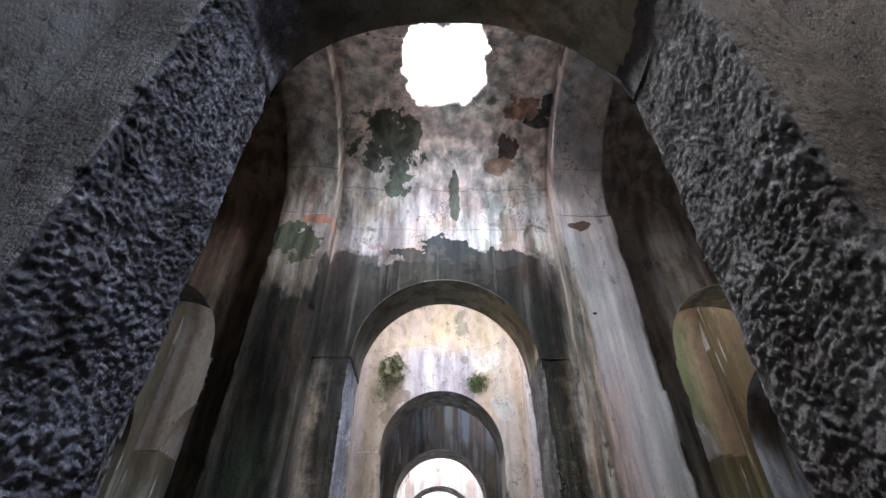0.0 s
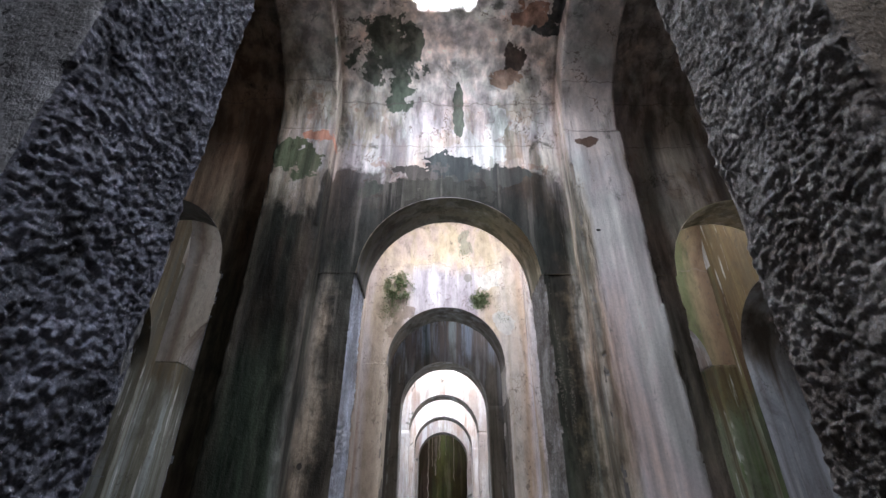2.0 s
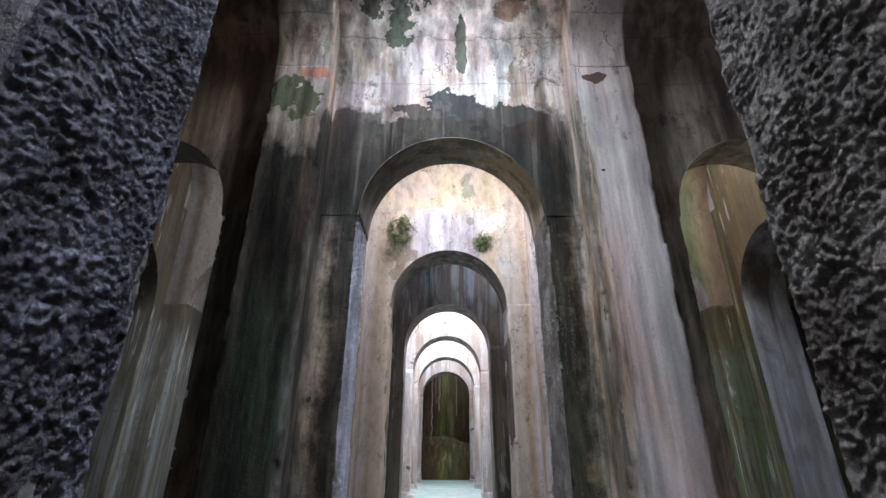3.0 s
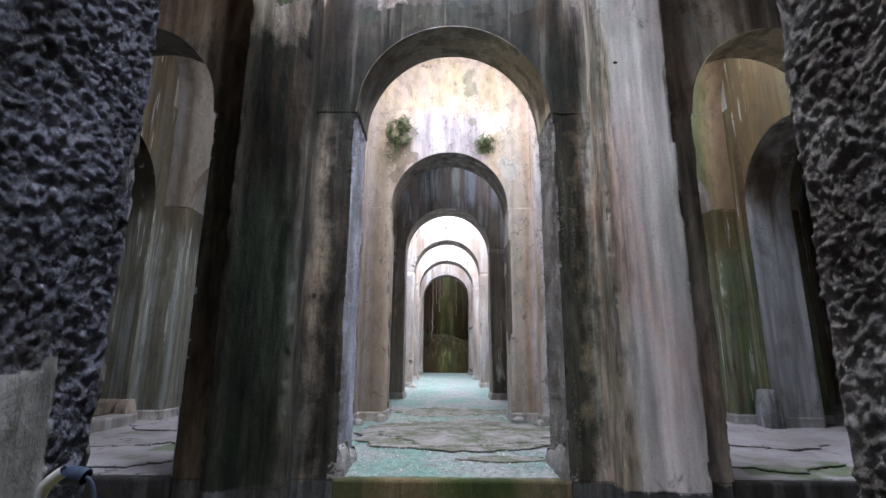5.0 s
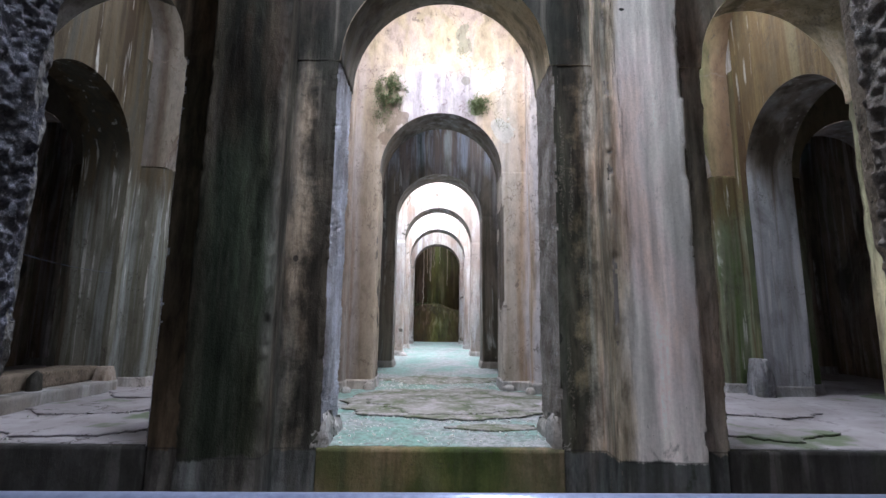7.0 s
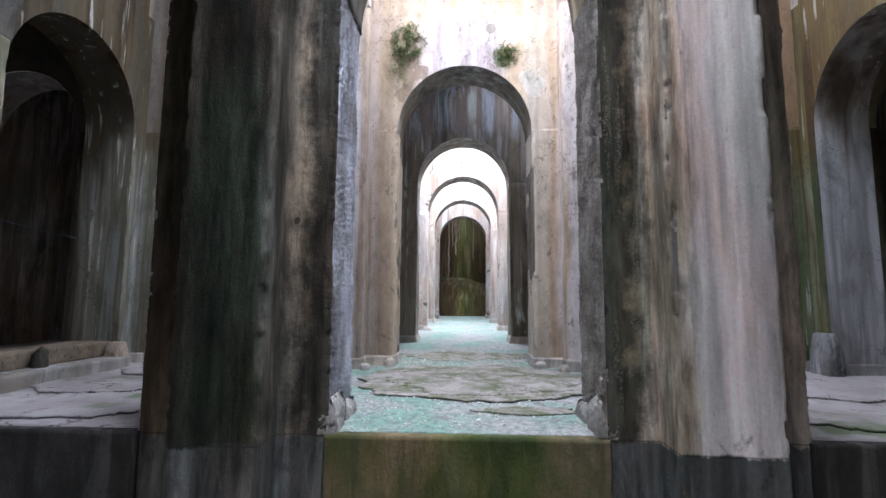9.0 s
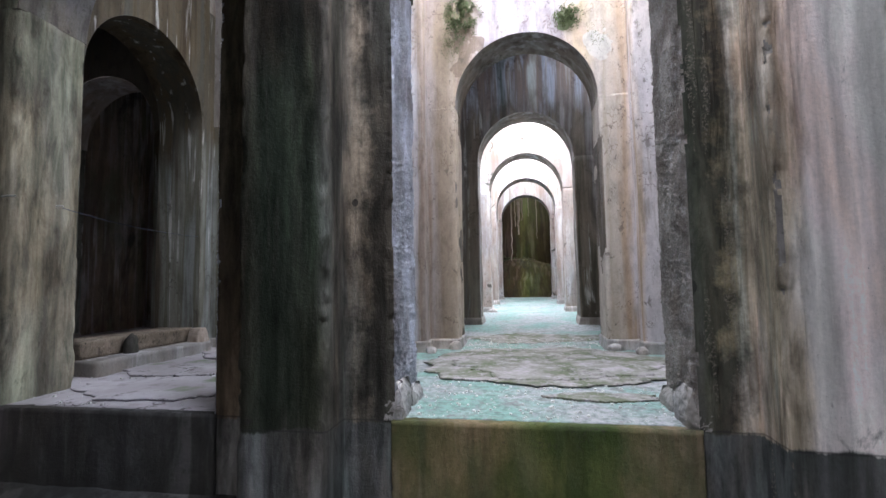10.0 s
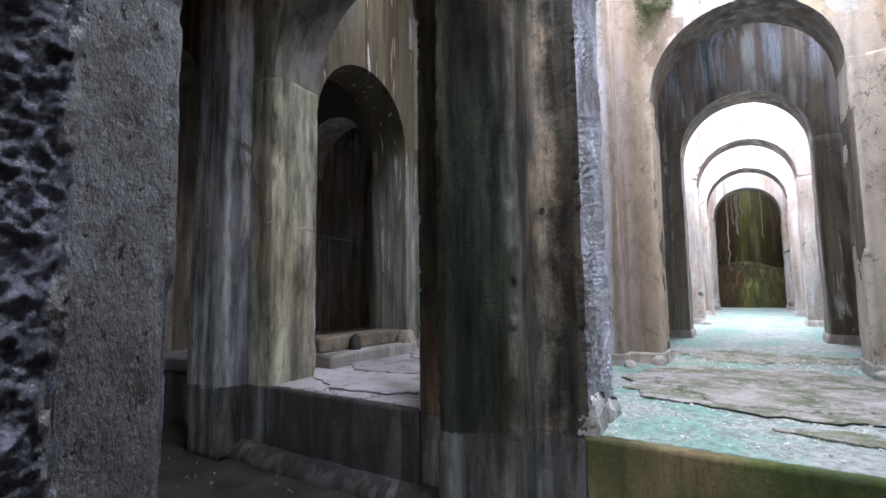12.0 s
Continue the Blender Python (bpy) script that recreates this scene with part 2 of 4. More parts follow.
def blot(m, x, z, cx, cz, rx, rz, ragged=0.9):
    """1 inside one ragged stain or painted hole round (cx, cz), 0 outside."""
    dx = m.math("DIVIDE", m.math("SUBTRACT", x, cx), rx)
    dz = m.math("DIVIDE", m.math("SUBTRACT", z, cz), rz)
    d = m.math("ADD", m.math("MULTIPLY", dx, dx), m.math("MULTIPLY", dz, dz))
    n = m.noise(2.6, 7, 0.6, 1.0, (cx, cz, 1))
    d = m.math("ADD", d, m.math("MULTIPLY_ADD", n, ragged * 8, -4 * ragged))
    return m.ramp(d, (0.9, 1.0), (0.97, 0.0))


def cream_wall():
    """The sunlit wall behind the basin: cream above the impost, lilac with white runs below, brown piers."""
    m = Nodes("cream_and_lilac_plaster")
    x, z = m.axis(0), m.axis(2)
    soft = m.noise(1.1, 7, 0.6, 0.7, (4, 2, 9), 0.4)
    run = m.noise(3.2, 5, 0.55, 0.07, (2, 1, 5), 0.2)
    xw = m.math("ADD", x, m.math("MULTIPLY_ADD", run, 0.7, -0.35))
    zw = m.math("ADD", z, m.math("MULTIPLY_ADD", soft, 1.0, -0.5))
    cream = m.mix(m.ramp(soft, (0.42, 0.0), (0.58, 1.0)), (0.54, 0.43, 0.31), (0.47, 0.37, 0.31))
    cream = m.mix(m.ramp(m.noise(2.2, 6, 0.6, 0.25, (8, 2, 1), 0.3), (0.52, 0.0), (0.6, 0.6)), cream, (0.44, 0.36, 0.22))
    lilac = m.mix(m.ramp(run, (0.44, 0.0), (0.6, 1.0)), (0.36, 0.32, 0.335), (0.56, 0.52, 0.535))
    middle = m.mix(bands(m, xw, -4, 4, (-1.2, 1.0), (-0.8, 0.0), (0.9, 0.0), (1.3, 1.0)), lilac, cream)
    col = m.mix(bands(m, zw, 6, 11, (8.45, 0.0), (8.8, 1.0)), middle, cream)
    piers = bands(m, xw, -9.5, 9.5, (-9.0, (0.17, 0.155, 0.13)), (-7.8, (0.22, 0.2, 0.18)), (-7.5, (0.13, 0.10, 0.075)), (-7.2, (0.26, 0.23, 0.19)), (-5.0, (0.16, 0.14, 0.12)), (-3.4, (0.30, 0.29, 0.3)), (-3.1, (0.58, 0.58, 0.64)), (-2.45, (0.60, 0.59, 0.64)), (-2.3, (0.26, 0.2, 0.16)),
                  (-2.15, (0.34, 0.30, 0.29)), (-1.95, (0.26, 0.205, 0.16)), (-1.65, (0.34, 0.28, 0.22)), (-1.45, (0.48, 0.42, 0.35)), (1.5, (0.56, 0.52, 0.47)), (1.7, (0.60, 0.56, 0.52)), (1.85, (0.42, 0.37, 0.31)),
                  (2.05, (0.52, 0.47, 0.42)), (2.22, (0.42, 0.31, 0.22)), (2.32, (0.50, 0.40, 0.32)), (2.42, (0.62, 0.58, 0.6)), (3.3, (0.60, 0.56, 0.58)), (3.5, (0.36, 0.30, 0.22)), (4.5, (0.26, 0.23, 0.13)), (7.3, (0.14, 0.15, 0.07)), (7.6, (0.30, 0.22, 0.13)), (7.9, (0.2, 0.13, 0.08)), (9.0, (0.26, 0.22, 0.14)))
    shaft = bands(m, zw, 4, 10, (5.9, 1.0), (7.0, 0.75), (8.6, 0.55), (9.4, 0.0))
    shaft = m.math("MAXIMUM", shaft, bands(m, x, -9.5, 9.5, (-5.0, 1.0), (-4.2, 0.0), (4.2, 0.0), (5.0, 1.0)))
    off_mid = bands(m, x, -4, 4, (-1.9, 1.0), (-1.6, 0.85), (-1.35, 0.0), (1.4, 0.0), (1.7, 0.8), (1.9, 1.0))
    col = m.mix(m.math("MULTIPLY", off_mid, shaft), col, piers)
    for cx, cz, rx, rz, c in ((-1.25, 7.1, 0.35, 0.5, (0.22, 0.17, 0.13)), (-1.4, 8.0, 0.35, 0.4, (0.16, 0.15, 0.08)), (0.69, 9.5, 0.22, 0.35, (0.26, 0.25, 0.18)), (1.1, 7.55, 0.2, 0.22, (0.13, 0.2, 0.08)),
                              (0.75, 8.35, 0.1, 0.12, (0.2, 0.19, 0.16)), (1.75, 6.9, 0.25, 0.4, (0.56, 0.55, 0.52)), (1.4, 8.3, 0.35, 0.3, (0.58, 0.56, 0.5)), (-0.3, 7.9, 0.12, 0.3, (0.7, 0.68, 0.68))):
        col = m.mix(m.math("MULTIPLY", blot(m, x, z, cx, cz, rx, rz), 0.8), col, c)
    mottle = m.noise(5, 8, 0.68, 0.5, (5, 5, 1), 0.3)
    col = m.mix(0.5, col, m.ramp(mottle, (0.36, 0.55), (0.5, 1.0), (0.62, 1.2)), "MULTIPLY")
    col = m.mix(m.ramp(m.noise(2.6, 7, 0.65, 0.12, (9, 1, 2), 0.2), (0.58, 0.0), (0.66, 0.6)), col, (0.2, 0.16, 0.115))
    col = m.mix(m.ramp(m.noise(5, 9, 0.72, 0.6, (1, 7, 7), 0.3), (0.6, 0.0), (0.63, 0.65)), col, (0.12, 0.10, 0.085))
    line = m.math("ABSOLUTE", m.math("SUBTRACT", zw, 8.72))
    col = m.mix(m.ramp(line, (0.006, 0.5), (0.02, 0.0)), col, (0.25, 0.2, 0.17))
    col = m.crack(col, 1.4, 0.006, 0.8, (3, 3, 3), (0.14, 0.1, 0.08))
    grain = m.noise(24, 8, 0.7)
    col = m.mix(0.3, col, m.ramp(grain, (0.3, 0.55), (0.68, 1.2)), "MULTIPLY")
    return m.finish(col, 0.8, ((grain, 0.5, 0.012), (mottle, 0.5, 0.03), (run, 0.4, 0.04)))


def basin_plaster():
    """The walls round the basin: each stretch of wall has weathered in its own colour; the vault's top is painted
    lighter, as if lit.
    """
    m = Nodes("weathered_basin_plaster")
    x, z = m.axis(0), m.axis(2)
    wander = m.noise(2.4, 7, 0.65, 0.12, (1, 5, 2), 0.3)
    wide = m.noise(0.8, 9, 0.65, 0.8, (7, 2, 2), 0.5)
    xw = m.math("ADD", x, m.math("MULTIPLY_ADD", wander, 1.1, -0.55))
    zw = m.math("ADD", z, m.math("MULTIPLY_ADD", wide, 2.6, -1.3))
    low = bands(m, xw, -9.5, 9.5, (-9.4, (0.26, 0.2, 0.15)), (-9.0, (0.3, 0.27, 0.24)), (-8.6, (0.25, 0.255, 0.265)), (-7.9, (0.235, 0.24, 0.255)), (-7.6, (0.22, 0.2, 0.15)), (-7.4, (0.27, 0.25, 0.185)), (-7.0, (0.2, 0.19, 0.16)),
                (-4.0, (0.13, 0.105, 0.075)), (-3.5, (0.105, 0.085, 0.06)), (-3.2, (0.04, 0.038, 0.028)), (-2.9, (0.024, 0.029, 0.021)), (-2.5, (0.042, 0.05, 0.034)), (-2.2, (0.095, 0.092, 0.084)),
                (-1.95, (0.26, 0.225, 0.18)), (-1.5, (0.28, 0.235, 0.19)), (1.6, (0.42, 0.38, 0.34)), (1.76, (0.42, 0.37, 0.32)), (1.82, (0.18, 0.21, 0.10)), (1.9, (0.52, 0.47, 0.34)), (2.0, (0.36, 0.27, 0.17)),
                (2.12, (0.24, 0.19, 0.13)), (2.25, (0.52, 0.48, 0.43)), (2.34, (0.26, 0.2, 0.14)), (2.44, (0.55, 0.43, 0.34)), (2.65, (0.74, 0.65, 0.64)), (2.95, (0.82, 0.73, 0.71)),
                (3.45, (0.78, 0.70, 0.69)), (3.55, (0.52, 0.46, 0.44)), (3.75, (0.42, 0.37, 0.34)), (4.3, (0.44, 0.38, 0.31)), (7.5, (0.32, 0.29, 0.19)), (9.4, (0.2, 0.17, 0.12)))
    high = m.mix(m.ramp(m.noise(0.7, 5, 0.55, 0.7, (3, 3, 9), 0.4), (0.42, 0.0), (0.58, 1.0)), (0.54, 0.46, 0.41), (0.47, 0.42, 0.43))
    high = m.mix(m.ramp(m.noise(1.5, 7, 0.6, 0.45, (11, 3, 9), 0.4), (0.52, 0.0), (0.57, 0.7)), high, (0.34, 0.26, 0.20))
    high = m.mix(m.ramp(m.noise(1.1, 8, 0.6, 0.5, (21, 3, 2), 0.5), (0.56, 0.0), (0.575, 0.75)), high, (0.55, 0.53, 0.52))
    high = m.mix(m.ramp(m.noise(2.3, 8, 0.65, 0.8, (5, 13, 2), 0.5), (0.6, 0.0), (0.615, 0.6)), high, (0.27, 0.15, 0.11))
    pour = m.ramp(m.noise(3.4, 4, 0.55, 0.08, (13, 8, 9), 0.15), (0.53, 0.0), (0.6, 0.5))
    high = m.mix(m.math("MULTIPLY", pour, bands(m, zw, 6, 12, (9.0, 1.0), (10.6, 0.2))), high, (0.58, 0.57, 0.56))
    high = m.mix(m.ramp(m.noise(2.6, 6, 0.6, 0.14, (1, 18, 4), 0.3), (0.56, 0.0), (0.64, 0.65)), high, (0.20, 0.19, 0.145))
    # Towards the apex the colour is lifted to stand in for missing light.
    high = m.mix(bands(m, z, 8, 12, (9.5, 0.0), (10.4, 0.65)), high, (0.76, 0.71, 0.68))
    edge = bands(m, x, -5, 5, (-2.32, 0.0), (-2.24, 0.7), (-2.12, 0.7), (-2.02, 0.0), (2.3, 0.0), (2.35, 0.6), (2.4, 0.6), (2.44, 0.0))
    high = m.mix(edge, high, (0.25, 0.19, 0.15))
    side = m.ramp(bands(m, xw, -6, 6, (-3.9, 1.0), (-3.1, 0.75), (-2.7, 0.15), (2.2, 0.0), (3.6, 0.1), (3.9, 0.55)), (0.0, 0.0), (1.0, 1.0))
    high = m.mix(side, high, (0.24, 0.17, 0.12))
    smooth_rib = bands(m, x, -5, 5, (2.38, 0.0), (2.42, 1.0), (3.42, 1.0), (3.46, 0.0))
    high = m.mix(m.math("MULTIPLY", smooth_rib, 0.75), high, m.ramp(wander, (0.4, (0.44, 0.42, 0.42)), (0.6, (0.56, 0.54, 0.54))))
    high = m.crack(high, 1.3, 0.007, 0.9, (2, 8, 1), (0.12, 0.08, 0.06))
    zs = m.math("ADD", zw, bands(m, x, -6, 6, (-3.4, 1.2), (-2.3, 1.2), (-2.15, 0.0)))
    soot = bands(m, zs, 5.0, 9.5, (5.2, 0.0), (6.2, 0.9), (7.5, 0.97), (7.95, 0.9), (8.15, 0.0))
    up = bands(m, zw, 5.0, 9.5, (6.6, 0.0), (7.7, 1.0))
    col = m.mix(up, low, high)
    near = bands(m, xw, -9, 9, (-4.0, 0.2), (-3.4, 0.5), (-3.0, 0.9), (2.05, 1.0), (2.35, 0.7), (2.42, 0.04), (4.0, 0.3))
    col = m.mix(m.math("MULTIPLY", soot, near), col, m.ramp(wander, (0.4, (0.010, 0.009, 0.007)), (0.62, (0.045, 0.03, 0.02))))
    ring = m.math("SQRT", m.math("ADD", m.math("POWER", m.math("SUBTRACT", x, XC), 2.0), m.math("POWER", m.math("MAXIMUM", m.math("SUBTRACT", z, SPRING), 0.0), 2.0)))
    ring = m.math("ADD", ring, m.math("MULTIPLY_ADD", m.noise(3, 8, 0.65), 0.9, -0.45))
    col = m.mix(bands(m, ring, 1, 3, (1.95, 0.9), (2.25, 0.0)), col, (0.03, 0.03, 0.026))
    base = bands(m, m.math("ADD", z, m.math("MULTIPLY_ADD", wander, 0.3, -0.15)), -1.4, 1.0, (-0.05, 1.0), (-0.02, 0.0))
    col = m.mix(base, col, m.mix(m.ramp(wander, (0.4, 0.0), (0.6, 1.0)), (0.06, 0.06, 0.056), (0.115, 0.12, 0.12)))

    for cx, cz, rx, rz, c in ((-1.25, 10.55, 0.75, 0.42, (0.105, 0.115, 0.095)), (-0.95, 9.9, 0.3, 0.35, (0.10, 0.115, 0.09)),
                              (2.15, 10.9, 0.35, 0.12, (0.07, 0.07, 0.07)), (1.5, 10.5, 0.2, 0.2, (0.09, 0.07, 0.06)),
                              (1.7, 10.95, 0.4, 0.09, (0.35, 0.22, 0.17)), (1.25, 10.2, 0.3, 0.15, (0.38, 0.26, 0.2)),
                              (-2.5, 8.5, 0.26, 0.16, (0.42, 0.2, 0.14)), (-2.9, 7.9, 0.45, 0.5, (0.09, 0.1, 0.06)), (0.1, 8.15, 0.5, 0.45, (0.05, 0.055, 0.055)),
                              (0.3, 9.5, 0.1, 0.6, (0.09, 0.1, 0.08)), (-0.5, 7.9, 0.6, 0.35, (0.08, 0.075, 0.07)), (1.1, 7.95, 0.5, 0.3, (0.06, 0.06, 0.055)),
                              (2.8, 8.42, 0.24, 0.13, (0.11, 0.075, 0.06)), (-0.2, 7.6, 1.5, 0.25, (0.05, 0.05, 0.042)), (1.1, 9.0, 0.25, 0.6, (0.6, 0.59, 0.57))):
        col = m.mix(blot(m, x, z, cx, cz, rx, rz), col, c)
    # Small holes in the plaster, their dark insides painted on as patches.
    for cx, cz, rx, rz in ((2.7, 6.35, 0.05, 0.03), (-3.2, 0.06, 0.09, 0.03), (1.76, 1.5, 0.05, 0.08), (-2.05, 2.6, 0.04, 0.05)):
        col = m.mix(blot(m, x, z, cx, cz, rx, rz, 0.6), col, (0.03, 0.028, 0.025))
    streak = m.noise(3.4, 4, 0.55, 0.085, (3, 1, 0), 0.1)
    rib = bands(m, xw, -5, 5, (2.3, 1.0), (2.6, 0.45), (3.5, 0.4), (3.7, 1.0))
    col = m.mix(m.math("MULTIPLY", rib, 0.9), col, m.ramp(streak, (0.38, 0.5), (0.5, 1.0), (0.62, 1.5)), "MULTIPLY")
    fine = m.noise(6.5, 5, 0.6, 0.07, (5, 1, 0), 0.2)
    col = m.mix(0.5, col, m.ramp(fine, (0.36, 0.65), (0.5, 1.0), (0.64, 1.25)), "MULTIPLY")
    mottle = m.noise(5, 8, 0.66, 0.25, (5, 5, 1), 0.4)
    calm = m.math("SUBTRACT", 1.0, m.math("MULTIPLY", up, 0.6))
    col = m.mix(m.math("MULTIPLY", calm, bands(m, xw, -5, 5, (2.4, 0.75), (2.8, 0.12), (3.5, 0.15), (3.7, 0.7))), col, m.ramp(mottle, (0.36, 0.35), (0.5, 1.0), (0.62, 1.5)), "MULTIPLY")
    hue = m.noise(0.9, 6, 0.6, 0.35, (7, 1, 3), 0.2)
    col = m.mix(0.8, col, m.ramp(hue, (0.4, (1.08, 0.98, 0.9)), (0.5, (1.0, 1.0, 1.0)), (0.6, (0.92, 1.02, 0.98))), "MULTIPLY")
    runs = m.noise(4.5, 4, 0.55, 0.07, (8, 1, 0), 0.1)
    col = m.mix(m.math("MULTIPLY", m.ramp(runs, (0.6, 0.0), (0.68, 0.4)), bands(m, xw, -5, 5, (-3.4, 0.4), (-3.1, 0.12), (-2.2, 0.2), (-1.8, 0.6))), col, (0.34, 0.30, 0.26))
    seep = m.noise(1.7, 10, 0.7, 0.45, (4, 11, 7), 0.8)
    col = m.mix(m.ramp(seep, (0.58, 0.0), (0.66, 0.7)), col, (0.035, 0.038, 0.026))
    for level, c in ((8.72, (0.16, 0.13, 0.11)), (9.75, (0.12, 0.10, 0.09)), (-0.03, (0.03, 0.03, 0.03))):
        gap = m.math("ABSOLUTE", m.math("ADD", m.math("SUBTRACT", z, level), m.math("MULTIPLY_ADD", wide, 0.5 if level > 0 else 0.1, -0.25 if level > 0 else -0.05)))
        col = m.mix(m.ramp(gap, (0.004, 0.55), (0.016, 0.0)), col, c)
    grain = m.noise(24, 8, 0.72)
    col = m.mix(0.3, col, m.ramp(grain, (0.3, 0.6), (0.7, 1.4)), "MULTIPLY")
    pits = m.noise(45, 3, 0.6, 0.8)
    col = m.mix(m.ramp(pits, (0.7, 0.0), (0.75, 0.7)), col, (0.03, 0.028, 0.025))
    vein = m.noise(5, 5, 0.6, 0.07, (6, 1, 3), 0.2)
    crust = m.math("MULTIPLY", m.math("MULTIPLY", m.ramp(vein, (0.53, 0.0), (0.6, 1.0)), bands(m, x, -5, 5, (1.4, 0.0), (1.5, 1.0), (2.5, 1.0), (2.7, 0.0))), m.noise(34, 6, 0.75))
    col = m.mix(m.ramp(crust, (0.5, 0.0), (0.62, 0.6)), col, m.mix(up, (0.34, 0.29, 0.24), (0.16, 0.12, 0.095)))
    m.bsdf.inputs["Specular IOR Level"].default_value = 0.15
    return m.finish(col, 0.78, ((grain, 0.5, 0.01), (mottle, 0.4, 0.02), (m.noise(6, 8, 0.68, 0.3), 0.6, 0.03), (pits, 0.6, 0.012), (crust, 0.8, 0.04)))


def pitted(name, light, dark):
    m = Nodes(name)
    col = m.mix(m.ramp(m.noise(1.8, 8, 0.65, 0.6, (2, 2, 2), 0.4), (0.35, 0.0), (0.65, 1.0)), dark, light)
    col = m.mix(m.ramp(m.noise(9, 7, 0.7, 0.7, (6, 1, 2)), (0.54, 0.0), (0.62, 0.7)), col, tuple(0.5 * v for v in dark))
    holes = m.noise(21, 4, 0.65, 0.6)
    col = m.mix(m.ramp(holes, (0.33, 0.9), (0.38, 0.0)), col, (0.008, 0.008, 0.008))
    knobs = m.noise(40, 4, 0.65, 0.8, (4, 4, 4))
    col = m.mix(m.ramp(knobs, (0.6, 0.0), (0.66, 0.4)), col, tuple(1.8 * v for v in light))
    grain = m.noise(50, 6, 0.7)
    col = m.mix(0.7, col, m.ramp(grain, (0.3, 0.4), (0.7, 1.15)), "MULTIPLY")
    return m.finish(col, 0.7, ((grain, 0.6, 0.008), (holes, 0.9, 0.02), (knobs, 0.6, 0.02), (m.noise(7, 6, 0.6), 0.4, 0.03)))


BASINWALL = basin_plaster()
CREAM = cream_wall()
PITTED = pitted("pitted_grey_plaster", (0.28, 0.285, 0.30), (0.11, 0.105, 0.10))
WARMPIT = pitted("pitted_brown_plaster", (0.34, 0.28, 0.22), (0.15, 0.12, 0.09))
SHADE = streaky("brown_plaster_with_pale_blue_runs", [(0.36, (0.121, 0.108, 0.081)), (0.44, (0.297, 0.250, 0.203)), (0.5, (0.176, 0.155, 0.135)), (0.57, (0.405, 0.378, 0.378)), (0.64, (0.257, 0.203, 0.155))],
                [(0.38, (0.162, 0.203, 0.203)), (0.44, (0.594, 0.634, 0.756)), (0.5, (0.324, 0.270, 0.257)), (0.56, (0.378, 0.297, 0.257)), (0.63, (0.756, 0.800, 0.800))], 7.7, 23.0, 0.8, 0.12)
# The zones paint light onto the arches' right side and shade onto their left.
SOFFIT = plaster("damp_arch_plaster_lit_right", (0.44, 0.41, 0.34), (0.32, 0.29, 0.22), (0.07, 0.065, 0.05), 0.4, 0.15, 15.0, 0.3, 0.0, [(-3.0, (0.5, 0.5, 0.55)), (-1.2, (0.4, 0.4, 0.42)), (0.3, (0.9, 0.88, 0.8)), (1.0, (1.6, 1.5, 1.25)), (3.0, (1.5, 1.4, 1.2))])
# Damp basin walls; the basin's shade is put into this near-black colour too.
DARKWALL = plaster("shaded_damp_wall", (0.075, 0.07, 0.07), (0.035, 0.034, 0.03), (0.015, 0.015, 0.013), 0.3, 0.4, 16.0, 0.1)
PINKISH = plaster("pinkish_worn_plaster", (0.28, 0.28, 0.30), (0.13, 0.13, 0.12), (0.05, 0.045, 0.04), 0.5, 0.3, 17.0, 0.4)
MOSSY = plaster("mossy_ledge_plaster", (0.24, 0.20, 0.14), (0.10, 0.115, 0.05), (0.06, 0.06, 0.035), 0.6, 0.2, 9.0, 0.1, 0.0, [(-1.8, (0.8, 0.72, 0.6)), (-0.6, (1.0, 0.9, 0.75)), (0.1, (0.6, 0.72, 0.35)), (0.6, (0.36, 0.55, 0.2)), (0.95, (0.5, 0.65, 0.3)), (1.1, (1.2, 1.0, 0.8)), (1.8, (0.9, 0.8, 0.7))])
WORN = plaster("worn_edge_mortar", (0.24, 0.21, 0.18), (0.16, 0.135, 0.11), (0.07, 0.055, 0.045), 0.1, 0.1, 18.0, 0.2)
WHITE_STONE = plaster("white_worn_mortar", (0.38, 0.37, 0.36), (0.27, 0.26, 0.25), (0.2, 0.19, 0.17), 0.1, 0.0, 10.0, 0.4)
SLIME = plaster("mossy_end_wall", (0.16, 0.17, 0.07), (0.12, 0.10, 0.055), (0.05, 0.036, 0.025), 0.4, 0.3, 11.0, 0.2, 0.0, [(-2.5, (0.3, 0.22, 0.2)), (-0.6, (0.5, 0.34, 0.28)), (-0.2, (0.8, 0.78, 0.45)), (0.2, (0.62, 0.68, 0.42)), (0.7, (0.6, 0.58, 0.4)), (1.1, (0.5, 0.42, 0.3)), (3.0, (0.3, 0.25, 0.2))])

f = Nodes("moss")
MOSS = f.finish(f.mix(f.ramp(f.noise(9, 4), (0.35, 0.0), (0.65, 1.0)), (0.07, 0.09, 0.04), (0.17, 0.20, 0.10)), 0.9)
f = Nodes("dry_root")
ROOT = f.finish(f.mix(f.ramp(f.noise(9, 4), (0.35, 0.0), (0.65, 1.0)), (0.32, 0.25, 0.2), (0.55, 0.47, 0.4)), 0.9)
f = Nodes("dark_blue_plastic")
NAVY = f.finish(f.mix(f.ramp(f.noise(30, 4), (0.35, 0.0), (0.65, 1.0)), (0.02, 0.03, 0.06), (0.05, 0.07, 0.12)), 0.45)
f = Nodes("white_plastic")
WHITE = f.finish(f.mix(f.ramp(f.noise(20, 4), (0.35, 0.0), (0.65, 1.0)), (0.5, 0.5, 0.48), (0.66, 0.66, 0.64)), 0.5)
f = Nodes("pale_clamp_metal")
CLAMP = f.finish(f.mix(f.ramp(f.noise(40, 4), (0.35, 0.0), (0.65, 1.0)), (0.45, 0.44, 0.40), (0.62, 0.6, 0.56)), 0.5)

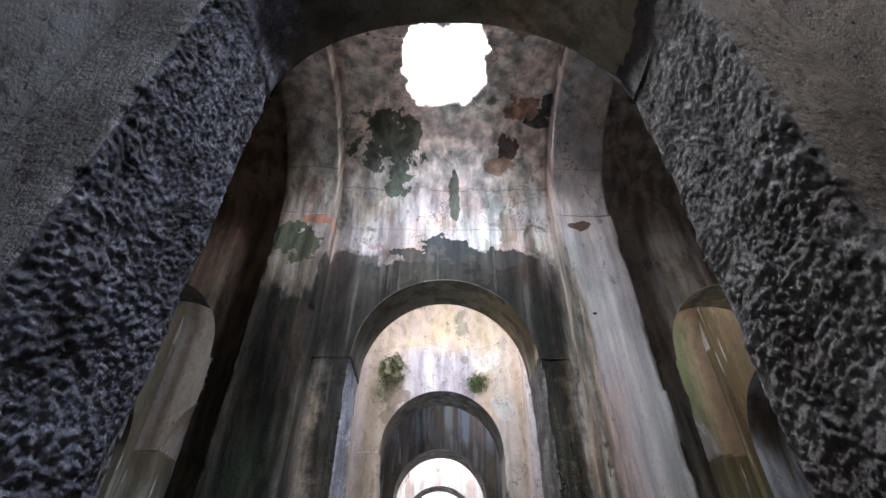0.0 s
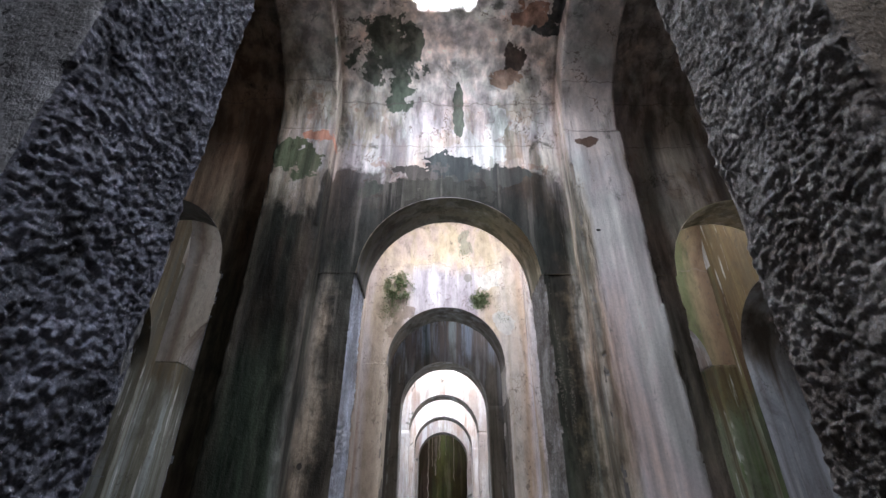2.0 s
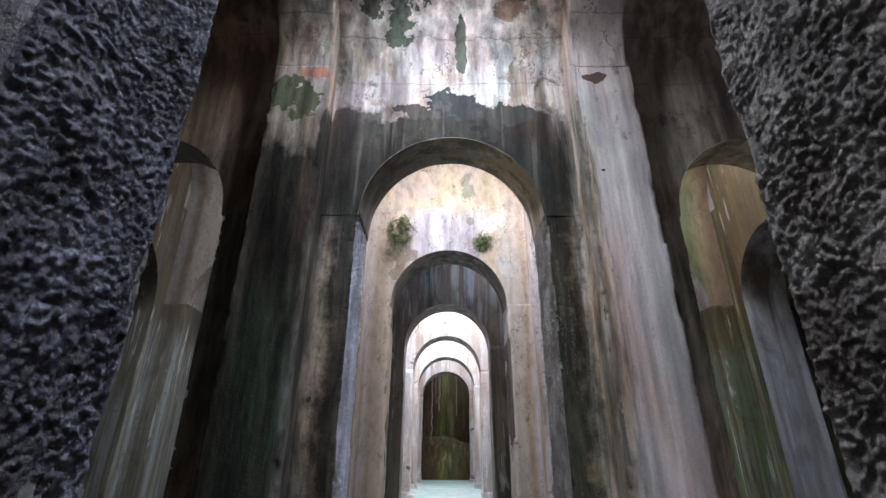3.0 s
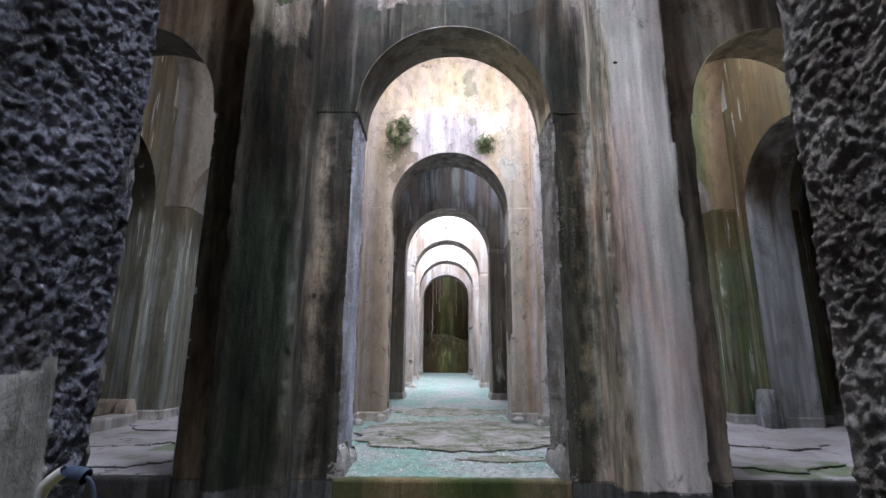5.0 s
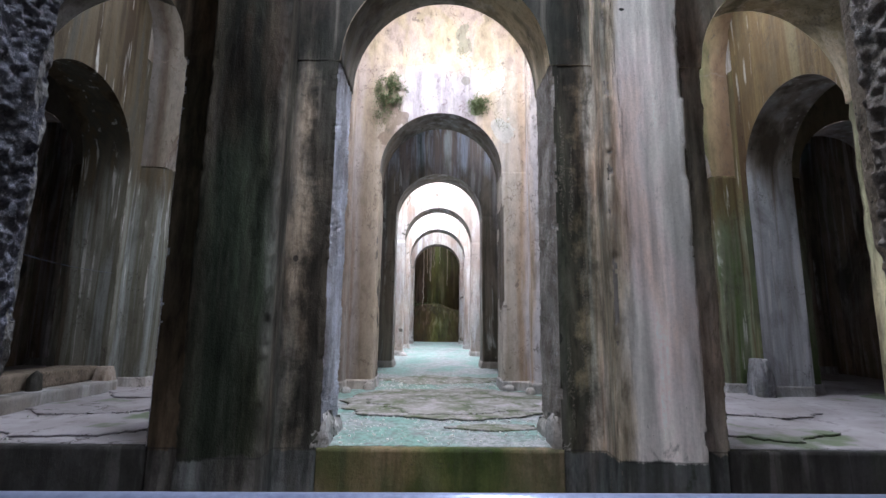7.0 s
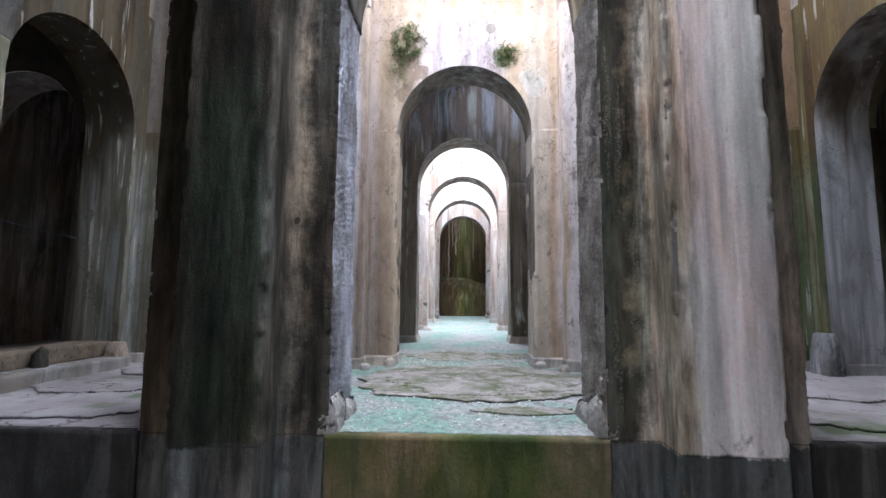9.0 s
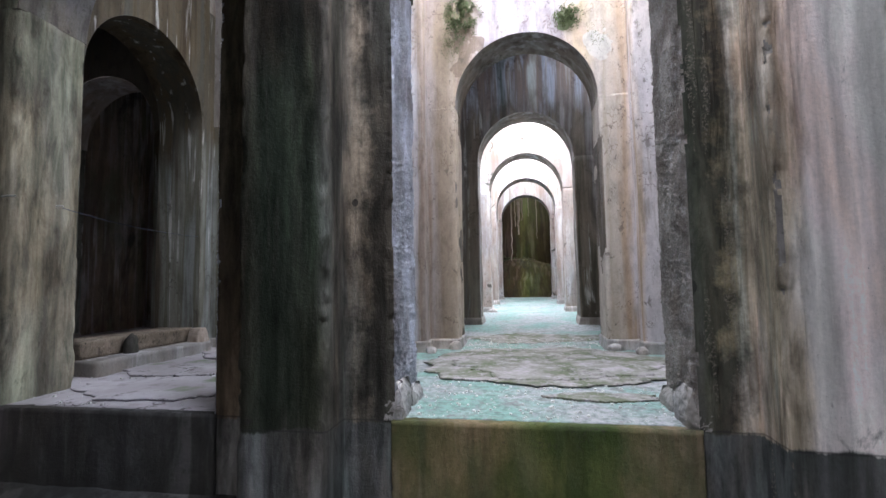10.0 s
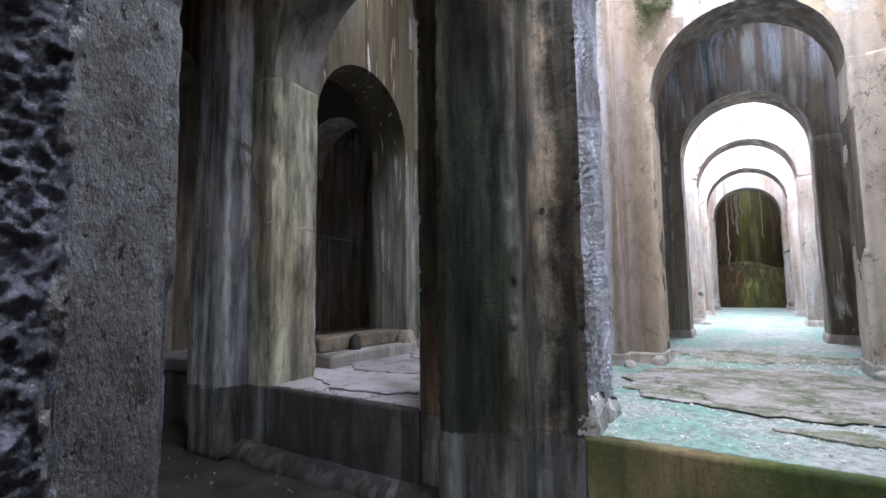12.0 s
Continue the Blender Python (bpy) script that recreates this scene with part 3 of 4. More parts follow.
f = Nodes("algae_floor")
patches = f.noise(0.7, 8, 0.6, 1.0, (3, 1, 0), 0.5)
col = f.mix(f.ramp(patches, (0.42, 0.0), (0.56, 1.0)), (0.175, 0.305, 0.265), (0.32, 0.325, 0.33))
col = f.mix(f.ramp(f.noise(5, 9, 0.75, 1.0, (4, 2, 1), 0.3), (0.52, 0.0), (0.6, 0.75)), col, (0.22, 0.215, 0.24))
col = f.mix(f.ramp(f.noise(9, 8, 0.75), (0.45, 0.0), (0.6, 0.8)), col, (0.09, 0.125, 0.11))
col = f.mix(f.ramp(f.noise(3, 9, 0.75, 1.0, (7, 3, 0), 0.4), (0.55, 0.0), (0.6, 0.6)), col, (0.14, 0.12, 0.12))
col = f.mix(f.ramp(f.noise(40, 4, 0.6), (0.66, 0.0), (0.72, 0.8)), col, (0.6, 0.62, 0.6))
FLOOR = f.finish(col, 0.7, ((f.noise(25, 8, 0.7), 0.4, 0.012), (f.noise(3, 6, 0.6), 0.4, 0.03)))

f = Nodes("slab_stone")
col = f.mix(f.ramp(f.noise(1.5, 9, 0.66, 1.0, (5, 1, 0), 0.4), (0.42, 0.0), (0.6, 1.0)), (0.085, 0.10, 0.055), (0.33, 0.30, 0.31))
col = f.mix(f.ramp(f.noise(12, 6, 0.7), (0.4, 0.0), (0.7, 0.7)), col, (0.12, 0.13, 0.09))
col = f.mix(f.ramp(f.noise(5, 9, 0.75, 1.0, (9, 3, 0), 0.4), (0.54, 0.0), (0.6, 0.65)), col, (0.36, 0.33, 0.36))
col = f.crack(col, 1.6, 0.008, 1.0, (4, 2, 3), (0.03, 0.03, 0.025))
SLAB = f.finish(col, 0.75, ((f.noise(20, 8, 0.7), 0.5, 0.012),))

f = Nodes("dry_floor")
col = f.mix(f.ramp(f.noise(0.9, 8, 0.6, 1.0, (9, 1, 0), 0.4), (0.35, 0.0), (0.65, 1.0)), (0.29, 0.27, 0.275), (0.42, 0.40, 0.43))
col = f.mix(f.ramp(f.noise(0.5, 6, 0.5, 1.0, (2, 7, 0)), (0.58, 0.0), (0.62, 0.8)), col, (0.12, 0.17, 0.08))
col = f.crack(col, 0.8, 0.008, 1.0, (1, 2, 3), (0.06, 0.05, 0.045))
col = f.mix(f.ramp(f.noise(4, 8, 0.7, 1.0, (2, 2, 0)), (0.55, 0.0), (0.63, 0.5)), col, (0.2, 0.18, 0.17))
DRY = f.finish(col, 0.8, ((f.noise(20, 8, 0.7), 0.4, 0.012),))

# Damp floor whose near-black colour also carries the shade lying on it.
f = Nodes("shaded_damp_floor")
SHADED_DAMP = f.finish(f.mix(f.ramp(f.noise(1.3, 8, 0.6), (0.35, 0.0), (0.65, 1.0)), (0.02, 0.019, 0.018), (0.055, 0.048, 0.042)), 0.6,
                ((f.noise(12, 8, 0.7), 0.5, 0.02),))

f = Nodes("galvanised_steel")
STEEL = f.finish(f.mix(f.ramp(f.noise(30, 6, 0.7), (0.3, 0.0), (0.7, 1.0)), (0.2, 0.235, 0.38), (0.33, 0.38, 0.55)), 0.3, ((f.noise(90, 3), 0.1, 0.002),))
STEEL.node_tree.nodes["Principled BSDF"].inputs["Metallic"].default_value = 0.35
f = Nodes("yellow_sleeve")
YELLOW = f.finish(f.mix(f.ramp(f.noise(25, 6, 0.7), (0.4, 0.0), (0.7, 0.6)), (0.62, 0.62, 0.06), (0.35, 0.33, 0.06)), 0.5)


# ---- mesh helpers ----
def hashed(i, j, k, seed):
    n = (i * 374761393 + j * 668265263 + k * 2147483647 + seed * 974634777) & 0xFFFFFFFF
    n = ((n ^ (n >> 13)) * 1274126177) & 0xFFFFFFFF
    return ((n ^ (n >> 16)) & 0xFFFF) / 65535.0


def bumpy(p, scale, seed=0):
    """Smooth value noise, 0 to 1, at the points p."""
    q = p * scale
    c = np.floor(q).astype(np.int64)
    f = q - c
    f = f * f * (3 - 2 * f)
    out = 0
    for a in (0, 1):
        for b in (0, 1):
            for d in (0, 1):
                w = (f[..., 0] if a else 1 - f[..., 0]) * (f[..., 1] if b else 1 - f[..., 1]) * (f[..., 2] if d else 1 - f[..., 2])
                out = out + w * hashed(c[..., 0] + a, c[..., 1] + b, c[..., 2] + d, seed)
    return out


def fractal(p, scale, octaves=4, gain=0.5, seed=0):
    out, amp, total = 0, 1.0, 0.0
    for o in range(octaves):
        out = out + amp * bumpy(p, scale * 2 ** o, seed + o)
        total, amp = total + amp, amp * gain
    return out / total


def wear_smooth(p):
    return 0.05 * (fractal(p * (1, 1, 0.5), 1.2, 4, 0.5, 3) - 0.5) + 0.012 * (fractal(p, 9, 3, 0.6, 9) - 0.5)


def wear_rough(p):
    broad = 0.09 * (fractal(p, 2.2, 3, 0.5, 17) - 0.5)
    clods = np.maximum(0, fractal(p * (1, 1, 0.8), 21, 3, 0.8, 33) - 0.58)
    holes = np.maximum(0, 0.33 - fractal(p, 11, 3, 0.6, 47))
    grit = bumpy(p, 37, 61) * bumpy(p, 53, 67) - 0.25
    return -0.02 + 0.7 * broad + 0.06 * clods - 0.04 * holes + 0.04 * grit


def flutes(p):
    """Long upright runnels that water and lime have left."""
    return 0.05 * (fractal(p * (1, 1, 0.07), 2.6, 3, 0.5, 91) - 0.5)


def sheet(verts, faces, name, mats, index=None, smooth=True):
    me = bpy.data.meshes.new(name)
    me.vertices.add(len(verts))
    me.vertices.foreach_set("co", np.asarray(verts, np.float32).ravel())
    faces = np.asarray(faces, np.int32)
    me.loops.add(faces.size)
    me.loops.foreach_set("vertex_index", faces.ravel())
    me.polygons.add(len(faces))
    me.polygons.foreach_set("loop_start", np.arange(0, faces.size, 4, dtype=np.int32))
    me.polygons.foreach_set("loop_total", np.full(len(faces), 4, np.int32))
    me.polygons.foreach_set("use_smooth", np.full(len(faces), smooth))
    for m in mats:
        me.materials.append(m)
    if index is not None:
        me.polygons.foreach_set("material_index", np.asarray(index, np.int32))
    me.update(calc_edges=True)
    me.validate()
    return me


def cells(nu, nv, closed=False, start=0):
    """Quads of a grid of nu by nv points, v running fastest."""
    u = np.arange(nu if closed else nu - 1)[:, None]
    v = np.arange(nv - 1)[None, :]
    a, b = u * nv + v, ((u + 1) % nu) * nv + v
    return np.stack([a, b, b + 1, a + 1], -1).reshape(-1, 4) + start


def outline(x0, x1, y0, y1, step, r=0.05, fine=None):
    """Points and normals round a rectangle with worn corners, turning left."""
    pts, nrm = [], []
    fine_side = 0 if (x0 + x1) < 0 else 2
    corners = [(x1 - r, y0 + r, -90), (x1 - r, y1 - r, 0), (x0 + r, y1 - r, 90), (x0 + r, y0 + r, 180)]
    for i, (cx, cy, a0) in enumerate(corners):
        for k in range(4):
            a = radians(a0 + 30 * k)
            pts.append((cx + r * math.cos(a), cy + r * math.sin(a)))
            nrm.append((math.cos(a), math.sin(a)))
        ex, ey, e0 = corners[(i + 1) % 4]
        a = radians(a0 + 90)
        sx, sy = cx + r * math.cos(a), cy + r * math.sin(a)
        tx, ty = ex + r * math.cos(radians(e0)), ey + r * math.sin(radians(e0))
        n = max(2, int(math.hypot(tx - sx, ty - sy) / (fine if fine and i == fine_side else step)))
        for k in range(1, n):
            pts.append((sx + (tx - sx) * k / n, sy + (ty - sy) * k / n))
            nrm.append((math.cos(a), math.sin(a)))
    return np.array(pts), np.array(nrm)


def all_rough(P, N):
    return np.ones(P.shape[:2])


def tube(name, x0, x1, y0, y1, z0, z1, step, mats, origin=(0, 0, 0), rough=None, smooth_amount=1.0, r=0.05, fine=None, flare=0.0):
    """An upright block with worn faces. rough(points, normals) gives 0 to 1: how far the plaster is gone there."""
    pts, nrm = outline(x0, x1, y0, y1, step, r, fine)
    nz = max(2, int((z1 - z0) / (fine or step))) + 1
    z = np.linspace(z0, z1, nz)
    P = np.zeros((len(pts), nz, 3))
    P[..., :2] = pts[:, None]
    P[..., 2] = z
    N = np.zeros_like(P)
    N[..., :2] = nrm[:, None]
    push = wear_smooth(P) * smooth_amount + flare * ((z1 - P[..., 2]) / (z1 - z0)) ** 2
    if z1 - z0 > 4 and y0 > 6:
        push = push + flutes(P)
    gone = np.zeros(P.shape[:2])
    if rough is not None:
        gone = rough(P, N)
        push = push * (1 - gone) + wear_rough(P) * gone
    pts_r = np.minimum(np.abs(P[..., 0] - x0), np.abs(P[..., 0] - x1)) + np.minimum(np.abs(P[..., 1] - y0), np.abs(P[..., 1] - y1))
    corner = np.clip(1.3 - pts_r / 0.09, 0, 1)
    chip = np.clip((fractal(P * (1, 1, 0.8), 3.2, 5, 0.65, 77) - 0.5) * 8, 0, 1) * corner
    push = push - 0.035 * chip
    if rough is all_rough:
        push = push - 0.09 * ((P[..., 2] - z0) / (z1 - z0)) ** 3
    V = (P + N * push[..., None]).reshape(-1, 3)
    F = cells(len(pts), nz, True)
    idx = ((np.maximum(gone, chip) if step < 0.04 else gone).reshape(-1)[F[:, 0]] > 0.5).astype(int) if len(mats) > 1 else None
    if idx is not None and len(mats) > 2:
        idx[(idx == 0) & (np.abs(N[..., 0]).reshape(-1)[F[:, 0]] > 0.9) & (P[..., 1].reshape(-1)[F[:, 0]] < 2.35)] = 2
    n = len(pts)
    ring_top = np.arange(n) * nz + nz - 1
    ring_low = np.arange(n) * nz
    V = np.vstack([V, [[(x0 + x1) / 2, (y0 + y1) / 2, z1]], [[(x0 + x1) / 2, (y0 + y1) / 2, z0]]])
    ct, cl = len(V) - 2, len(V) - 1
    k = np.arange(0, n - 1, 2)
    capt = np.stack([ring_top[k], ring_top[k + 1], ring_top[(k + 2) % n], np.full(len(k), ct)], -1)
    capl = np.stack([ring_low[(k + 2) % n], ring_low[k + 1], ring_low[k], np.full(len(k), cl)], -1)
    F = np.vstack([F, capt, capl])
    if idx is not None:
        idx = np.concatenate([idx, np.zeros(len(capt) + len(capl), int)])
    return sheet(V - np.array(origin), F, name, mats, idx)


def part_of(name, me, parent, label=""):
    ob = new(name, me)
    ob.parent = parent
    return tagged(ob, label)


def thing(name, x, y, z, label, category, group="", kind=""):
    ob = new(name)
    ob.location = (x, y, z)
    return tagged(ob, label, category, group, kind)


# ---- floors ----
def ground(name, x0, x1, y0, y1, mat, step, amp=0.02, drop=0.0):
    nx, ny = int((x1 - x0) / step) + 2, int((y1 - y0) / step) + 2
    X, Y = np.meshgrid(np.linspace(x0, x1, nx), np.linspace(y0, y1, ny), indexing="ij")
    P = np.stack([X, Y, np.zeros_like(X)], -1)
    Z = np.where(Y > 7.5, 0.0145 * (Y - 7.5), 0) + amp * (fractal(P, 1.5, 5, 0.55, 5) - 0.5) + drop
    P[..., 2] = Z
    V = P.reshape(-1, 3)
    low = V.copy()
    low[:, 2] = drop - 0.6
    n = len(V)
    F = cells(nx, ny)
    rim = [np.arange(ny), (nx - 1) * ny + np.arange(ny)[::-1], np.arange(nx)[::-1] * ny, np.arange(nx) * ny + ny - 1]
    sides = [np.stack([e[:-1], e[1:], e[1:] + n, e[:-1] + n], -1) for e in rim]
    return tagged(new(name, sheet(np.vstack([V, low]), np.vstack([F] + sides), name, [mat], smooth=True)), kind="structure")


ground("floor", XC - 2.9, XC + 2.9, EDGE + 0.1, 39.0, FLOOR, 0.04, 0.03)
ground("floor_side", XL - 0.5, XC - 2.9, EDGE + 0.1, 41.0, DRY, 0.12, 0.03)
ground("floor_side", XC + 2.9, XR + 0.5, EDGE + 0.1, 41.0, DRY, 0.12, 0.03)
ground("floor_near", XL - 0.5, XR + 0.5, -9.5, 2.75, SHADED_DAMP, 0.2, 0.02)
ground("basin_floor", XL - 0.5, XR + 0.5, 2.4, 7.8, SHADED_DAMP, 0.06, 0.05, BASIN)


# ---- pillars ----
LEFT, RIGHT = 2, 3             # the columns on each side of the walk


def pillar(i, k, mats, step, rough=None, labels=None, fine=None):
    """The pillar of column i in wall row k: a core, a rib to each side, and a plinth."""
    x, (y0, y1) = ROWS_X[i], WALLS[k]
    foot = BASIN if k in (P0, P1) else floor_z(y0) - 0.1
    half = HALF - 0.14 if k == P0 else HALF
    base = thing("pillar", x, (y0 + y1) / 2, foot, labels or "massive cross-shaped pillar of damp streaked plaster", "pillar", "pillars of the hall")
    o = (x, (y0 + y1) / 2, foot)
    part_of("core", tube("core", x - half, x + half, y0, y1, foot, SPRING + (0.3 if k == P0 else 0), step, mats[0], o, rough, 1.0, 0.05, fine), base)
    for side, ya, yb in ((0, y0 - PROUD, y0 + 0.1), (1, y1 - 0.1, y1 + PROUD + (0.07 if k == P0 else 0))):
        part_of("rib", tube("rib", x - RIB, x + RIB + (0.07 if k == P1 and i == RIGHT else 0), ya, yb, foot, IMPOST, step, mats[1 + side] + ([ROUGH_R if i > LEFT else ROUGH_L] if k == P0 else [WORN] if k in (P1, P1 + 1) and i != LEFT else []), o, None, 0.8), base)
    grow = 0.03
    if k != P0:
        for ya, yb, hx in ((y0 - grow, y1 + grow, half + grow), (y0 - PROUD - grow, y0, RIB + grow), (y1, y1 + PROUD + 0.02, RIB + 0.02)):
            if k != P1:
                part_of("footing", tube("footing", x - hx, x + hx, ya, yb, foot, foot + 0.33, 0.05 if k < 5 else 0.1, [WHITE_STONE], o, None, 1.0, 0.04, None, 0.07), base)
    return base


def rough_near(P, N):
    inward = np.clip((np.abs(N[..., 0]) - 0.3) * 3, 0, 1)
    ragged = fractal(P, 3, 3, 0.5, 40)
    line = np.where(P[..., 0] < 0, 1.55 - 14 * np.clip(P[..., 1] - 2.2, 0, 0.3), 0.6)
    inward = inward * ((P[..., 1] < 2.47 + 0.2 * (ragged - 0.5)) | (P[..., 0] > 0) | (P[..., 2] > 3.2))
    return inward * np.clip((P[..., 2] - line + 0.5 * (ragged - 0.5)) * 8, 0, 1)


def rough_far(P, N):
    inward = np.clip((np.abs(N[..., 0]) - 0.3) * 3, 0, 1)
    return inward * (fractal(P, 1.4, 3, 0.5, 44) > 0.15)


def rough_some(P, N):
    inward = np.clip((np.abs(N[..., 0]) - 0.3) * 3, 0, 1)
    return inward * (fractal(P, 1.1, 4, 0.5, 46) > 0.56)


LOOKS = {
    (P0, LEFT): "huge pillar with crumbling bare blue-grey mortar above pitted plaster",
    (P0, RIGHT): "huge pillar with bare lumpy brown-grey mortar and pitted plaster",
    (P1, LEFT): "black-stained plaster pillar rising from the sunken basin",
    (P1, RIGHT): "lilac-grey plaster pillar with green and brown drip streaks",
    (P1 + 1, 1): "pale streaked pillar beside a low side arch",
    (P1 + 1, 4): "algae-green streaked pillar beside a low side arch",
}
for k in range(len(WALLS) - 1):
    for i in range(len(ROWS_X)):
        near = i in (LEFT, RIGHT)
        left = i <= LEFT
        bare = ROUGH_R if not left else ROUGH_W if k == P1 else ROUGH_L
        if k == P0:
            skin = PITTED if left else WARMPIT
            mats = ([skin, bare, PINKISH], [skin], [skin])
        elif k == P1:
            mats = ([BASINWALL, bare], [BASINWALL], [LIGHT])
        elif k == P1 + 1 and not near:
            skin = GREEN_RUN if i > LEFT else GREYRUN
            mats = ([skin, WORN], [skin], [skin])
        elif k == P1 + 1:
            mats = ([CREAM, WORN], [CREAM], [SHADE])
        elif k == P1 + 2:
            mats = ([SHADE, ROUGH_R], [SHADE], [LIGHT])
        elif k > P1 + 2:
            mats = ([VAULT, ROUGH_R], [VAULT], [VAULT])
        else:
            mats = ([LIGHT, ROUGH_R], [LIGHT], [LIGHT])
        detail = near and k in (P0, P1, P1 + 1)
        step = (0.03 if k != P1 + 1 else 0.05) if detail else 0.1 if k <= P1 + 1 else 0.2
        pillar(i, k, mats, step, (rough_near if k == P0 else rough_far if k == P1 else rough_some) if detail else None,
               LOOKS.get((k, i)), 0.0125 if detail and k == P0 else 0.015 if detail and k == P1 else None)

# ---- walls over the arches, and vaults ----
SPRING_NEAR, CROWN_NEAR = 6.05, 7.7   # the arch that the walk starts under


def arch_z(x, k=P1, back=0.0):
    """Underside of the wall over x: the arch in the openings, its springing at the pillars. back: 0 at the near face, 1 at the far one."""
    u = (x - XC + XP * 8 + XP / 2) % XP - XP / 2
    r = XP / 2 - HALF + (0.14 if k == P0 else 0)
    low, high = (SPRING_NEAR, CROWN_NEAR) if k == P0 else (SPRING, CROWN)
    high = high + (0.15 * back if k == P1 else 0)
    return np.where(np.abs(u) < r, low + (high - low) / r * np.sqrt(np.clip(r * r - u * u, 0, None)), low - 0.02)


def columns(x0, x1, step, wide=0.0):
    """x values that are dense where an arch springs."""
    xs = list(np.arange(x0, x1, step)) + [x1]
    r = XP / 2 - HALF + wide
    for c in [XC + XP * i for i in range(-3, 4)]:
        for s in (-1, 1):
            xs += [c + s * r * v for v in (1.0, 1.0001, 0.998, 0.99, 0.97, 0.94)]
    return np.array(sorted(x for x in set(xs) if x0 <= x <= x1))


def vault(k, step):
    """The bay behind wall row k: wall, barrel vault and wall again, with its broken holes."""
    y0, y1 = WALLS[k][1], WALLS[k + 1][0]
    r, yc = (y1 - y0) / 2, (y0 + y1) / 2
    xs = columns(XL, XR, step, 0.14 if P0 in (k, k + 1) else 0.0)
    nw, na = int(3 / step), int(math.pi * r / step)
    lo, lo_far = arch_z(xs, k, 1.0), arch_z(xs, k + 1)
    t = np.linspace(0, 1, nw)
    rows = []
    for s in t:
        rows.append(np.stack([xs, np.full_like(xs, y0), lo + (IMPOST - lo) * s], -1))
    for a in np.linspace(0, math.pi, na)[1:-1]:
        rows.append(np.stack([xs, np.full_like(xs, yc - r * math.cos(a)), np.full_like(xs, IMPOST + r * math.sin(a))], -1))
    for s in t[::-1]:
        rows.append(np.stack([xs, np.full_like(xs, y1), lo_far + (IMPOST - lo_far) * s], -1))
    P = np.stack(rows, 1)
    N = np.zeros_like(P)
    N[..., 1] = yc - P[..., 1]
    N[..., 2] = np.minimum(0, IMPOST - P[..., 2])
    N /= np.linalg.norm(N, axis=-1, keepdims=True)
    V = P + N * wear_smooth(P)[..., None]
    nu, nv = V.shape[:2]
    F = cells(nu, nv)
    mid = V.reshape(-1, 3)[F].mean(1)
    keep = np.ones(len(F), bool)
    for bay, hx, hy, hw, hd in HOLES:
        if bay == k:
            d = (np.abs(mid[:, 0] - hx) / hw) ** 4 + (np.abs(mid[:, 1] - hy) / hd) ** 4
            d = d + 1.3 * (fractal(mid * (1, 1, 0), 3.0, 3, 0.6, 71 + bay) - 0.5)
            keep &= ~((d < 1) & (mid[:, 2] > IMPOST + 0.5 * r))
    grid = keep.reshape(nu - 1, nv - 1)
    flat = V.reshape(-1, 3)
    lip = flat + np.array([0, 0, 0.45])
    extra = []
    for u, v in np.argwhere(~grid):
        a, b, c, d = u * nv + v, (u + 1) * nv + v, (u + 1) * nv + v + 1, u * nv + v + 1
        for du, dv, e in ((0, -1, (a, b)), (1, 0, (b, c)), (0, 1, (c, d)), (-1, 0, (d, a))):
            if 0 <= u + du < nu - 1 and 0 <= v + dv < nv - 1 and grid[u + du, v + dv]:
                extra.append((e[0], e[1], e[1] + len(flat), e[0] + len(flat)))
    faces = F[keep]
    if extra:
        faces = np.vstack([faces, np.array(extra)])
        flat = np.vstack([flat, lip])
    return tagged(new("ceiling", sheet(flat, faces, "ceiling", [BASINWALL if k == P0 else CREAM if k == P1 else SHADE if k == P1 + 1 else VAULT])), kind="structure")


def soffit(k, step):
    """The underside of the arches of wall row k."""
    y0, y1 = WALLS[k]
    xs = columns(XL, XR, step, 0.14 if k == P0 else 0.0)
    ys = np.linspace(y0, y1, int((y1 - y0) / step) + 2)
    X, Y = np.meshgrid(xs, ys, indexing="ij")
    P = np.stack([X, Y, arch_z(X, k, (Y - y0) / (y1 - y0))], -1)
    r = XP / 2 - HALF + (0.14 if k == P0 else 0)
    u = (X - XC + XP * 8 + XP / 2) % XP - XP / 2
    N = np.stack([-u, 0 * u, -(P[..., 2] - SPRING)], -1)
    N /= np.linalg.norm(N, axis=-1, keepdims=True) + 1e-9
    gone = np.zeros(u.shape)
    if k == P0:
        gone = np.clip((6.75 + 0.9 * (fractal(P, 2, 4, 0.5, 52) - 0.5) - P[..., 2]) * 5, 0, 1)
    push = wear_smooth(P) * (1 - gone) + wear_rough(P) * gone
    V = P + N * push[..., None] * (np.abs(u) < r * 1.0005)[..., None]
    F = cells(len(xs), len(ys))
    idx = (gone.ravel()[F[:, 0]] > 0.5).astype(int) * np.where(V.reshape(-1, 3)[F[:, 0], 0] < XC, 1, 2)
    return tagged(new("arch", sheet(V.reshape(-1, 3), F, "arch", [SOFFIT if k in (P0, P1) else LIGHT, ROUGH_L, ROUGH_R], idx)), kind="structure")


